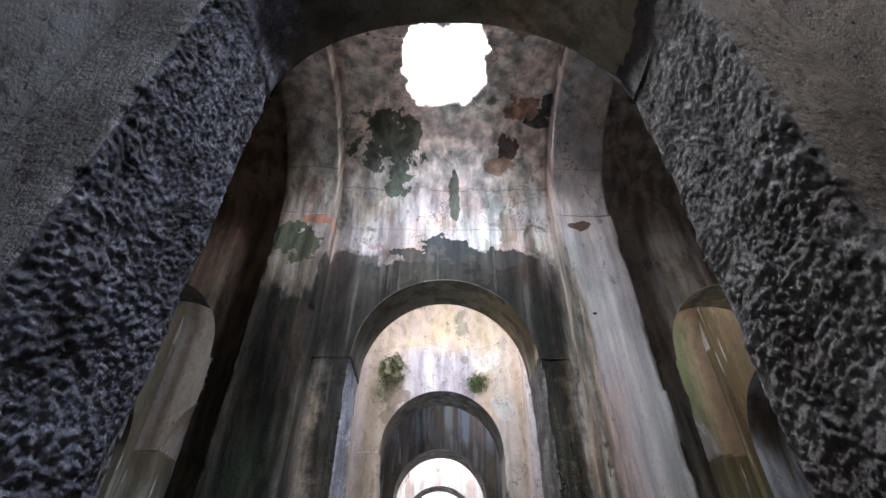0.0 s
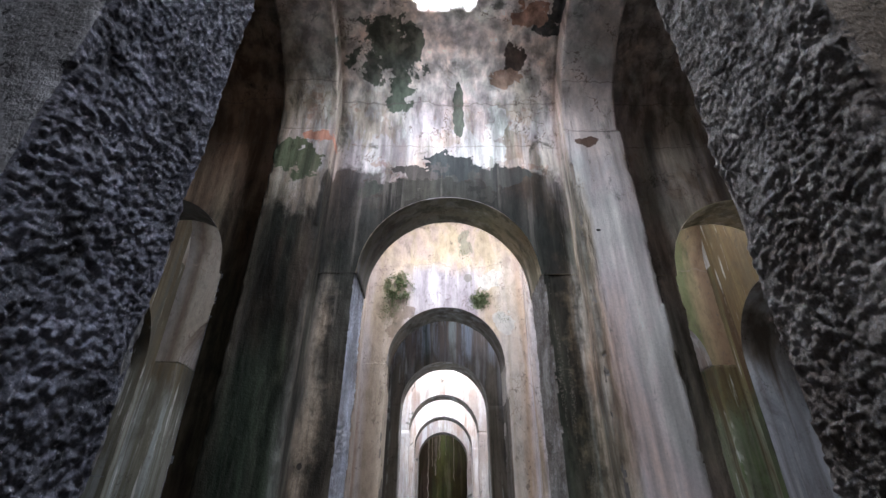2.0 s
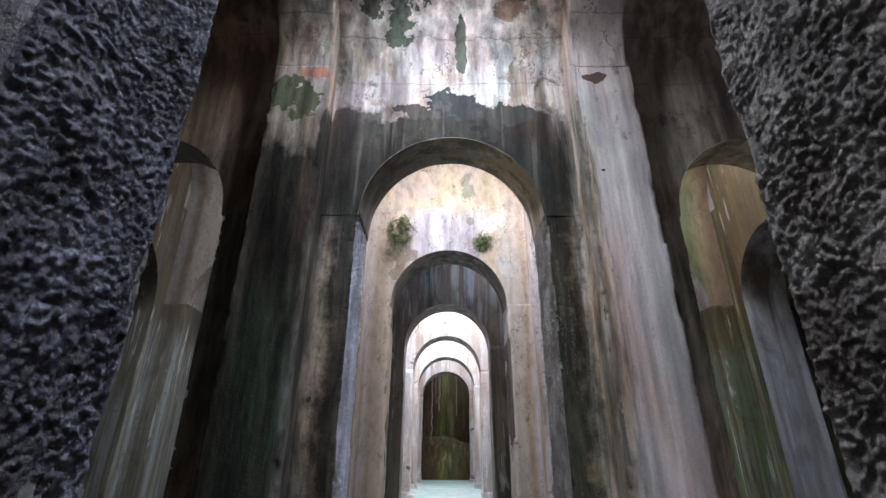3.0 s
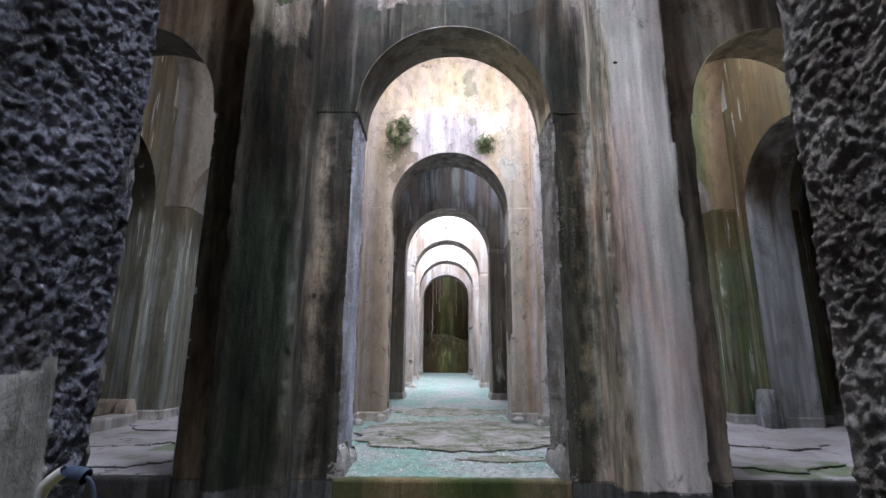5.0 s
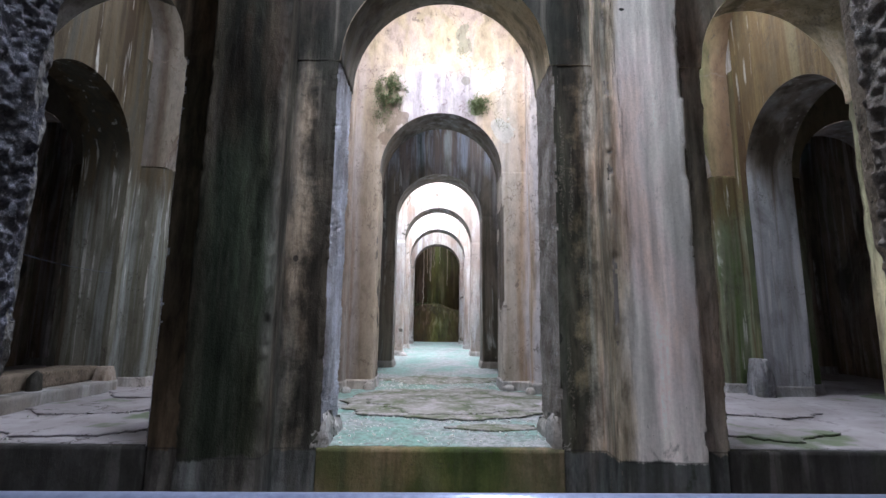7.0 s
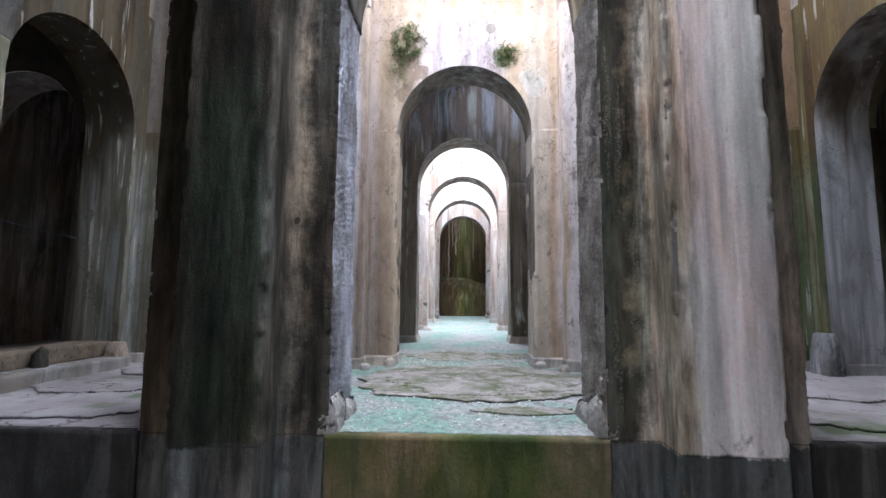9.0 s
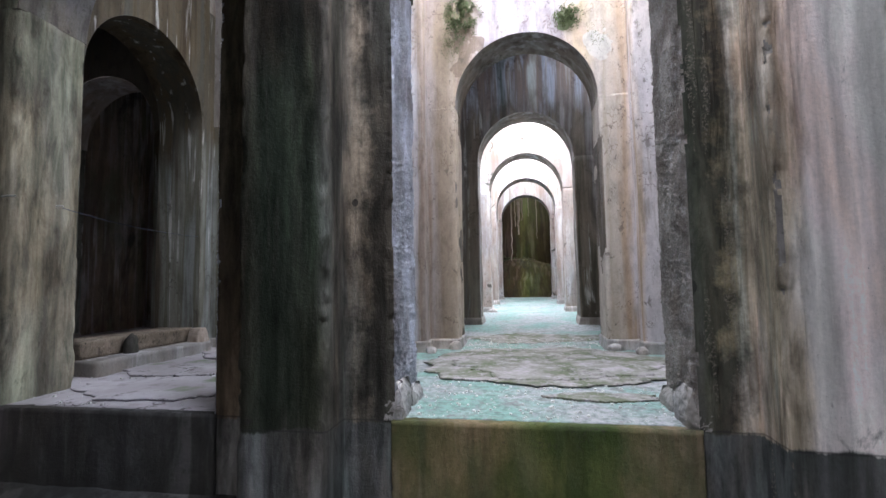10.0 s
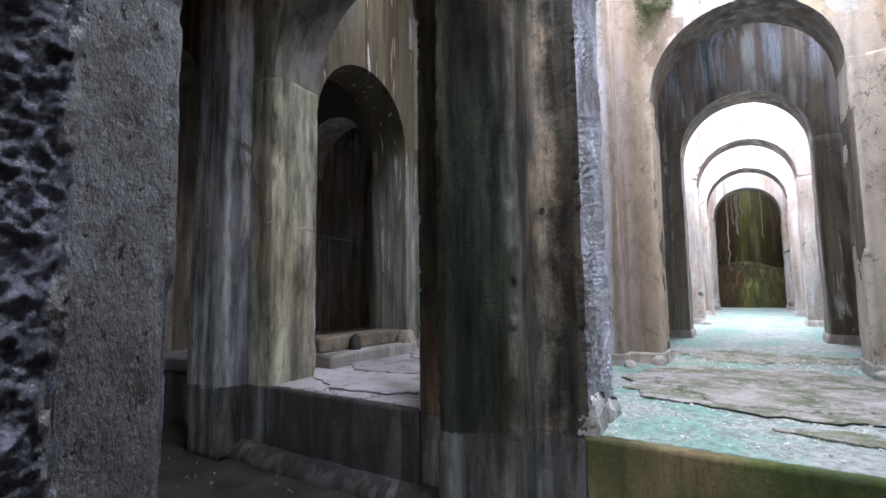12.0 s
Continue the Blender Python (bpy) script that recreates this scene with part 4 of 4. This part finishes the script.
def rib_arc(i, k, step):
    """A rib that crosses the vault behind wall row k at pillar column i."""
    y0, y1, x = WALLS[k][1], WALLS[k + 1][0], ROWS_X[i]
    r, yc = (y1 - y0) / 2, (y0 + y1) / 2
    n = int(math.pi * r / step)
    a = np.linspace(0, math.pi, n)
    prof = []
    for px, pr in [(-RIB, r + 0.1)] + [(-RIB, r - PROUD * s) for s in (0.25, 0.5, 0.75, 0.97)] + \
                  [(RIB * s, r - PROUD) for s in np.linspace(-0.97, 0.97, max(4, int(1.1 / step)))] + [(RIB, r - PROUD * s) for s in (0.97, 0.75, 0.5, 0.25)] + [(RIB, r + 0.1)]:
        prof.append(np.stack([np.full(n, x + px), yc - pr * np.cos(a), IMPOST - 0.004 + pr * np.sin(a)], -1))
    P = np.stack(prof)
    V = P + (wear_smooth(P) * 0.8)[..., None] * np.array([0.3, 0.3, -0.5])
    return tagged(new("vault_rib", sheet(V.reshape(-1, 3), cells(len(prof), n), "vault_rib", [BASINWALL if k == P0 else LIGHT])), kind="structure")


for k in range(len(WALLS) - 1):
    step = 0.05 if k == P0 else 0.08 if k == P1 else 0.16
    vault(k, step)
    for i in range(len(ROWS_X)):
        rib_arc(i, k, 0.06 if k == P0 else 0.12)
for k in range(len(WALLS) - 1):
    soffit(k, 0.025 if k == P0 else 0.05 if k == P1 else 0.12)


# ---- outer walls ----
def block(name, x0, x1, y0, y1, z0, z1, mat, step=0.25):
    return tagged(new(name, tube(name, x0, x1, y0, y1, z0, z1, step, [mat])), kind="structure")


block("wall_west", XL - 0.5, XL + 0.02, -9.6, 41, BASIN - 0.2, 12.5, BROWN)
block("wall_east", XR - 0.02, XR + 0.5, -9.6, 41, BASIN - 0.2, 12.5, BROWN)
block("wall_north", XL, XR, 38.6, 39.4, -0.3, 12.5, SLIME)
block("wall_south", XL, XR, -9.4, -8.9, -0.3, 12.5, BROWN)



# ---- side arches, that stand across the next bay ----
def side_arch(i, k, step, mat, inside):
    """A wall with a low arch between two pillars of the same column, up to the vault."""
    ya, yb = WALLS[k][1] + 0.3, WALLS[k + 1][0] - 0.3
    yc, r = (ya + yb) / 2, (WALLS[k + 1][0] - WALLS[k][1]) / 2
    half, spring, crown = 1.6, 5.6, 7.3
    ys = np.array(sorted(set(np.linspace(ya, yb, int((yb - ya) / step)).tolist() + [yc + s * half * v for s in (-1, 1) for v in (1, 1.0005, 0.995, 0.98, 0.95)])))
    u = ys - yc
    low = np.where(np.abs(u) < half, spring + (crown - spring) * np.sqrt(np.clip(1 - (u / half) ** 2, 0, 1)), -0.1)
    high = IMPOST + np.sqrt(np.clip(r * r - u * u, 0.01, None)) + 0.1
    n = int(6 / step)
    t = np.linspace(0, 1, n)
    for side in (-1, 1):
        x = ROWS_X[i] + side * 0.6
        P = np.stack([np.full((len(ys), n), x), np.repeat(ys[:, None], n, 1), low[:, None] + (high - low)[:, None] * t], -1)
        V = P.copy()
        V[..., 0] += side * wear_smooth(P)
        tagged(new("side_wall", sheet(V.reshape(-1, 3), cells(len(ys), n), "side_wall", [mat])), kind="structure")
    inner = np.abs(u) <= half * 1.0004
    yy, zz = ys[inner], np.maximum(low[inner], spring)
    path = np.array([(yc - half, z) for z in np.linspace(-0.1, spring, 40)[:-1]] + list(zip(yy, zz)) + [(yc + half, z) for z in np.linspace(spring, -0.1, 40)[1:]])
    xs = np.linspace(ROWS_X[i] - 0.6, ROWS_X[i] + 0.6, int(1.2 / step) + 2)
    P = np.stack([np.repeat(xs[None, :], len(path), 0), np.repeat(path[:, :1], len(xs), 1), np.repeat(path[:, 1:], len(xs), 1)], -1)
    out = np.stack([0 * P[..., 0], yc - P[..., 1], np.minimum(0, spring - P[..., 2])], -1)
    out /= np.linalg.norm(out, axis=-1, keepdims=True) + 1e-9
    V = P + out * wear_smooth(P)[..., None] * 0.6
    tagged(new("side_arch", sheet(V.reshape(-1, 3), cells(len(path), len(xs)), "side_arch", [inside])), kind="structure")


for k in (P1, P1 + 1, P1 + 2):
    side_arch(1, k, 0.07 if k == P1 else 0.2, GREYRUN, GREYRUN)
    side_arch(4, k, 0.07 if k == P1 else 0.2, OCHRE, JAMB)


# ---- edge of the basin ----
def slab_block(name, x0, x1, y0, y1, z0, z1, mat, label, category, step=0.04, r=0.03, amount=1.0, flare=0.0, rough=None):
    o = ((x0 + x1) / 2, (y0 + y1) / 2, z0)
    ob = new(name, tube(name, x0, x1, y0, y1, z0, z1, step, [mat], o, rough, amount, r, None, flare))
    ob.location = o
    return tagged(ob, label, category)


for j in range(-2, 3):
    xm = XC + XP * j
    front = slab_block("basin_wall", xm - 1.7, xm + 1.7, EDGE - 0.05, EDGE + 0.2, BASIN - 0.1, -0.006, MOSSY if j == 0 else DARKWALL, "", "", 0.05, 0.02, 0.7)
    tagged(front, kind="structure")
P = []
xs = np.arange(XL, XR, 0.06)
angs = np.linspace(0, math.pi / 2, 9)
for a in angs:
    P.append(np.stack([xs, np.full_like(xs, EDGE + 0.05 - 0.36 * math.cos(a)), np.full_like(xs, BASIN - 0.03 + 0.30 * math.sin(a))], -1))
P = np.stack(P, 1)
P[..., 1:] += 0.09 * (fractal(P, 2.5, 4, 0.5, 61) - 0.5)[..., None]
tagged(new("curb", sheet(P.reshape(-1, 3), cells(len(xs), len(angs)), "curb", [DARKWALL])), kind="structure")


# ---- rounded mortar fillets at the foot of the pillars ----
def boulder(name, x, y, z, sx, sy, sz, mat, label, category="stone", seed=0, n=22, group=""):
    """A worn lump: a squashed ball pushed about by noise, flat below."""
    a, b = np.meshgrid(np.linspace(0, 2 * math.pi, n, endpoint=False), np.linspace(-0.25, math.pi / 2 - 0.02, n // 2), indexing="ij")
    P = np.stack([np.cos(a) * np.cos(b), np.sin(a) * np.cos(b), np.sin(b)], -1)
    P = np.sign(P) * np.abs(P) ** 0.75
    grow = 0.75 + 0.5 * fractal(P + seed * 3.7, 1.4, 4, 0.55, seed)
    V = P * grow[..., None] * np.array([sx, sy, sz])
    ob = new(name, sheet(V.reshape(-1, 3), cells(n, n // 2, True), name, [mat]))
    ob.location = (x, y, z)
    return tagged(ob, label, category, group)


for side, xw in ((1, ROWS_X[LEFT] + HALF), (-1, ROWS_X[RIGHT] - HALF)):
    xa, xb = sorted((xw - side * 0.2, xw + side * 0.09))
    slab_block("corner_stone", xa, xb, 7.41, 7.95, -0.02, 0.42, WHITE_STONE, "worn wedge of pale mortar at the pillar's corner above the basin", "stone", 0.02, 0.05, 1.0, 0.0, all_rough)
    slab_block("fillet_stone", xa, xb, 7.97, 8.55, -0.02, 0.24, WHITE_STONE, "low rounded mortar fillet along the foot of the pillar", "stone", 0.02, 0.05, 1.0, 0.0, all_rough)
for x, y, sx, sz, sd in ((ROWS_X[LEFT] + 1.12, 12.72, 0.14, 0.2, 1), (ROWS_X[LEFT] + 0.66, 12.2, 0.12, 0.15, 2), (ROWS_X[RIGHT] - 1.08, 12.7, 0.17, 0.16, 3),
                         (ROWS_X[RIGHT] - 0.64, 12.22, 0.12, 0.17, 4), (-1.5, 23.3, 0.2, 0.18, 5)):
    boulder("footing_stone", x, y, floor_z(y) - 0.02, sx, 0.14, sz, WHITE_STONE, "worn pale mortar stump at the foot of a pillar", seed=20 + sd, group="stumps at the pillar feet")


# ---- broken slabs on the floor ----
def crust(name, cx, cy, rx, ry, thick, mat, label, seed, ragged=0.12):
    """A flat ragged-edged crust lying on the floor."""
    n, rings = 460, 14
    a = np.linspace(0, 2 * math.pi, n, endpoint=False)
    ring = np.stack([np.cos(a), np.sin(a), 0 * a], -1)
    edge = 1 + ragged * 4 * (fractal(ring + seed, 2.2, 7, 0.68, seed) - 0.5)
    rows = []
    for s, h in [(0.965, -0.4), (1.0, 0.55), (0.99, 1.0)] + [(q, 1.0) for q in np.linspace(0.94, 0.02, rings)]:
        p = ring * (edge * s)[:, None] * np.array([rx, ry, 0])
        w = p + np.array([cx, cy, 0])
        p[:, 2] = thick * h + (0.02 * (fractal(w, 2.5, 4, 0.55, 8) - 0.5) + 0.0145 * p[:, 1] if h > 0 else 0)
        rows.append(p)
    V = np.stack(rows, 1)
    ob = new(name, sheet(V.reshape(-1, 3), cells(n, len(rows), True), name, [mat]))
    ob.location = (cx, cy, floor_z(cy) + 0.004)
    return tagged(ob, label, "floor slab")


crust("floor_slab", 0.35, 11.0, 2.2, 1.8, 0.035, SLAB, "broken rounded slab of grey-green crust on the algae floor", 3, 0.16)
crust("floor_slab", 0.5, 10.75, 1.75, 1.25, 0.055, SLAB, "upper layer of the broken grey-green crust, lilac where it is dry", 9, 0.22)
crust("floor_slab", -0.9, 9.75, 0.5, 0.3, 0.035, SLAB, "loose broken piece of grey-green crust", 23, 0.3)
crust("floor_slab", 1.0, 8.6, 0.7, 0.22, 0.03, SLAB, "thin dark broken flake of crust in the algae", 27, 0.35)
crust("floor_slab", 0.1, 14.6, 1.7, 0.9, 0.008, SLAB, "dry pale crust between patches of green algae", 6, 0.35)
for cx, cy, rx, ry, sd in ((-5.5, 8.6, 1.5, 0.75, 11), (-6.3, 10.1, 1.2, 0.8, 12), (-4.6, 10.5, 0.9, 1.0, 13), (-5.7, 11.8, 1.6, 0.75, 14), (5.3, 8.8, 1.2, 0.9, 15), (6.5, 10.6, 1.2, 1.0, 16)):
    crust("floor_crust", cx, cy, rx, ry, 0.035, DRY, "pale cracked floor crust with dark joints", sd, 0.2)

def pebbles(name, x0, x1, y0, y1, z, count, mat, label, seed):
    rng = np.random.default_rng(seed)
    verts, faces = [], []
    for _ in range(count):
        r = 0.006 + 0.022 * rng.random() ** 3
        c = np.array([rng.uniform(x0, x1), rng.uniform(y0, y1), 0])
        c[2] = z + floor_z(c[1]) + 0.3 * r
        k = len(verts)
        q = rng.uniform(0.6, 1.2, (8, 3)) * r
        for n, sg in enumerate([(-1, -1, -1), (1, -1, -1), (1, 1, -1), (-1, 1, -1), (-1, -1, 1), (1, -1, 1), (1, 1, 1), (-1, 1, 1)]):
            verts.append(c + q[n] * sg * (0.7 if sg[2] > 0 else 1))
        faces += [(k, k + 3, k + 2, k + 1), (k + 4, k + 5, k + 6, k + 7)] + [(k + a, k + (a + 1) % 4, k + 4 + (a + 1) % 4, k + 4 + a) for a in range(4)]
    return tagged(new(name, sheet(np.array(verts), faces, name, [mat], smooth=False)), label, "gravel", kind="stuff")


pebbles("floor_grit", -1.5, 1.7, 7.6, 14.5, 0.0, 1500, WHITE, "pale grit and flakes scattered on the algae floor", 1)
pebbles("floor_grit", -8, -4.1, 7.6, 12.4, 0.01, 150, WHITE, "pale flakes on the cracked side floor", 2)
pebbles("basin_grit", -9, 9, 3.0, 7.1, BASIN + 0.01, 900, BROWN, "dark rubble on the basin floor", 3)

# ---- low steps under the side arch ----
step_lo = slab_block("stone_step", -8.3, -7.5, 9.2, 12.4, -0.05, 0.3, WHITE_STONE, "worn pale stone step under the dark side arch", "step", 0.05, 0.09, 3.0)
step_hi = slab_block("stone_step", -8.9, -8.0, 9.3, 12.3, 0.3, 0.62, WARMPIT, "rough upper stone step at the foot of the side arch", "step", 0.05, 0.06, 1.4)
# A small dark urn, not a lamp.
boulder("dark_urn", -7.86, 10.3, 0.33, 0.12, 0.14, 0.34, BLACK, "small dark rounded urn standing on the step", "spotlight", 31)
slab_block("footing_stone", -7.95, -7.5, 11.9, 12.3, -0.02, 0.62, LIGHT, "broken mortar stump at the foot of the pale pillar", "stone", 0.025, 0.1, 1.0, 0.0, all_rough)
slab_block("footing_stone", 7.72, 8.15, 12.0, 12.6, -0.02, 0.95, PINKISH, "pinkish broken mortar stump at the side arch", "stone", 0.025, 0.1, 1.0, 0.0, all_rough)


# ---- moss, roots and plants ----
def tufts(name, cx, y, cz, rx, rz, count, mat, label, seed, size=0.05, lean=-0.05):
    """Many small leaves that stand out of a wall in a ragged patch."""
    rng = np.random.default_rng(seed)
    verts, faces = [], []
    while len(faces) < count:
        a, b = rng.normal(0, 0.5, 2)
        if a * a + b * b > 1.4 or fractal(np.array([[a * 2 + seed, b * 2, 0.0]]), 2.2, 4, 0.6, seed)[0] < 0.5:
            continue
        c = np.array([cx + a * rx, y + lean * rng.random() * 1.6, cz + b * rz])
        d = rng.normal(0, 1, 3) * (1, 0.6, 1)
        d /= np.linalg.norm(d)
        w = np.cross(d, rng.normal(0, 1, 3))
        w /= np.linalg.norm(w) + 1e-6
        l = size * (0.5 + rng.random())
        k = len(verts)
        verts += [c, c + d * l * 0.5 + w * l * 0.3, c + d * l, c + d * l * 0.5 - w * l * 0.3]
        faces.append((k, k + 1, k + 2, k + 3))
    ob = new(name, sheet(np.array(verts), faces, name, [mat], smooth=False))
    return tagged(ob, label, "moss", kind="stuff")


WALL2 = WALLS[P1 + 1][0] - 0.01
tufts("moss_patch", -1.3, WALL2, 7.95, 0.42, 0.55, 2600, MOSS, "clump of green moss on the cream wall", 1, 0.035)
tufts("moss_patch", 1.12, WALL2, 7.65, 0.3, 0.32, 1500, MOSS, "clump of green moss on the cream wall", 2, 0.035)
tufts("moss_patch", 0.68, WALL2, 9.45, 0.22, 0.5, 700, MOSS, "thin dark moss on the cream wall", 3, 0.03)
tufts("moss_patch", -1.55, WALL2, 7.35, 0.3, 0.5, 900, MOSS, "thin olive moss beside the second arch", 8, 0.025)
tufts("moss_patch", 1.75, WALL2, 7.1, 0.22, 0.4, 300, MOSS, "sparse moss beside the second arch", 9, 0.02)
tufts("fern_clump", 0.7, 37.2, 1.3, 1.1, 0.9, 3000, MOSS, "dark green plants growing at the end wall", 4, 0.16, 0.8)
tufts("fern_clump", -1.0, 38.0, 2.6, 1.6, 1.0, 2000, MOSS, "trailing green plants on the end wall", 5, 0.14, 0.5)


def root(x, y, z0, z1, radius, seed):
    rng = random.Random(seed)
    cu = bpy.data.curves.new("hanging_root", "CURVE")
    cu.dimensions, cu.bevel_depth, cu.bevel_resolution = "3D", radius, 2
    sp = cu.splines.new("POLY")
    n = 14
    sp.points.add(n - 1)
    for q in range(n):
        f = q / (n - 1)
        sp.points[q].co = (rng.uniform(-0.06, 0.06) * f, rng.uniform(-0.05, 0.05), (z0 - z1) * (1 - f), 1)
        sp.points[q].radius = 1.2 - 0.9 * f
    cu.materials.append(ROOT)
    ob = new("hanging_root", cu)
    ob.location = (x, y, z1)
    return tagged(ob, "long pale root hanging down through the far arch", "root", "hanging roots")


for x, y, z0, z1, rr, sd in ((-0.9, 35.6, 7.9, 3.0, 0.055, 1), (-0.4, 35.8, 7.9, 4.9, 0.12, 2), (0.85, 35.9, 7.9, 4.6, 0.045, 3), (-0.65, 36.1, 7.9, 5.5, 0.05, 4), (-0.15, 35.7, 7.9, 5.9, 0.07, 5), (0.3, 36.0, 7.9, 6.2, 0.035, 6)):
    root(x, y, z0, z1, rr, sd)
boulder("earth_mound", 0.0, 38.4, 0.3, 3.6, 1.7, 2.9, SLIME, "mound of damp mossy earth against the end wall", "earth", 41, 60)

# ---- railing ----
rail = thing("railing", 0.1, 2.2, 0.0, "galvanised steel pipe railing across the opening", "railing")


def pipe(name, a, b, radius, mat, parent, label=""):
    a, b = Vector(a), Vector(b)
    bm = bmesh.new()
    bmesh.ops.create_cone(bm, cap_ends=True, segments=20, radius1=radius, radius2=radius, depth=(b - a).length)
    bmesh.ops.transform(bm, matrix=Matrix.Translation((a + b) / 2) @ (b - a).to_track_quat("Z", "Y").to_matrix().to_4x4(), verts=bm.verts)
    for fc in bm.faces:
        fc.smooth = len(fc.verts) == 4
    me = bpy.data.meshes.new(name)
    bm.to_mesh(me)
    bm.free()
    me.materials.append(mat)
    return part_of(name, me, parent, label)


pipe("top_pipe", (-1.5, 0, 1.1), (1.95, 0, 1.11), 0.03, STEEL, rail)
for z in (0.6, 0.15):
    pipe("lower_pipe", (-1.6, 0, z), (1.7, 0, z), 0.02, STEEL, rail)
for x in (-1.5, -0.72, 0.06, 0.85, 1.62):
    post = pipe("post", (x, 0, -0.05), (x, 0, 1.085), 0.02, STEEL, rail)
    pipe("clamp", (x, 0, 1.035), (x, 0, 1.065), 0.032, STEEL, post)
pipe("sleeve", (-1.72, 0, 1.1), (-1.56, 0, 1.1), 0.038, YELLOW, rail, "worn yellow plastic sleeve")
pipe("sleeve_collar", (-1.565, 0, 1.1), (-1.53, 0, 1.1), 0.035, YELLOW, rail)


def bent(name, pts, radius, mat, parent=None, label=""):
    cu = bpy.data.curves.new(name, "CURVE")
    cu.dimensions, cu.bevel_depth, cu.bevel_resolution, cu.resolution_u = "3D", radius, 4, 8
    sp = cu.splines.new("NURBS")
    sp.points.add(len(pts) - 1)
    for q, p in zip(sp.points, pts):
        q.co = (*p, 1)
    sp.order_u, sp.use_endpoint_u = 3, True
    cu.materials.append(mat)
    ob = new(name, cu)
    if parent:
        ob.parent = parent
    return tagged(ob, label)


hose = thing("cable_conduit", -1.64, 2.26, 0.0, "bent white conduit with a dark blue end cap beside the railing", "conduit")
bent("conduit", [(-0.02, -0.02, -0.02), (-0.02, -0.02, 0.9), (-0.05, -0.03, 1.08), (-0.03, -0.04, 1.2), (0.05, -0.04, 1.245)], 0.024, WHITE, hose)
bent("end_cap", [(0.02, -0.01, 1.215), (0.06, -0.01, 1.235), (0.12, -0.01, 1.215)], 0.034, NAVY, hose, "dark blue plastic cap")
bent("cap_tail", [(0.12, -0.01, 1.215), (0.16, -0.01, 1.2), (0.17, -0.01, 1.12)], 0.008, NAVY, hose)

# ---- clamps and wires on the pillars ----
for x, y, z, l in ((-7.16, 7.36, 2.92, 0.22), (-6.98, 7.95, 2.86, 0.12), (-8.3, 6.85, 2.9, 0.08)):
    c = thing("wall_clamp", x, y, z, "small pale metal clamp fixed to the plaster", "clamp", "pale wall clamps")
    bent("strap", [(-l / 2, 0, 0), (0, -0.02, 0.01), (l / 2, 0, 0)], 0.014, CLAMP, c)
w = bent("wire", [(-6.98, 8.0, 2.84), (-7.5, 10.0, 2.7), (-7.95, 12.5, 2.84)], 0.006, NAVY)
tagged(w, "thin dark wire strung between two pillars", "wire")
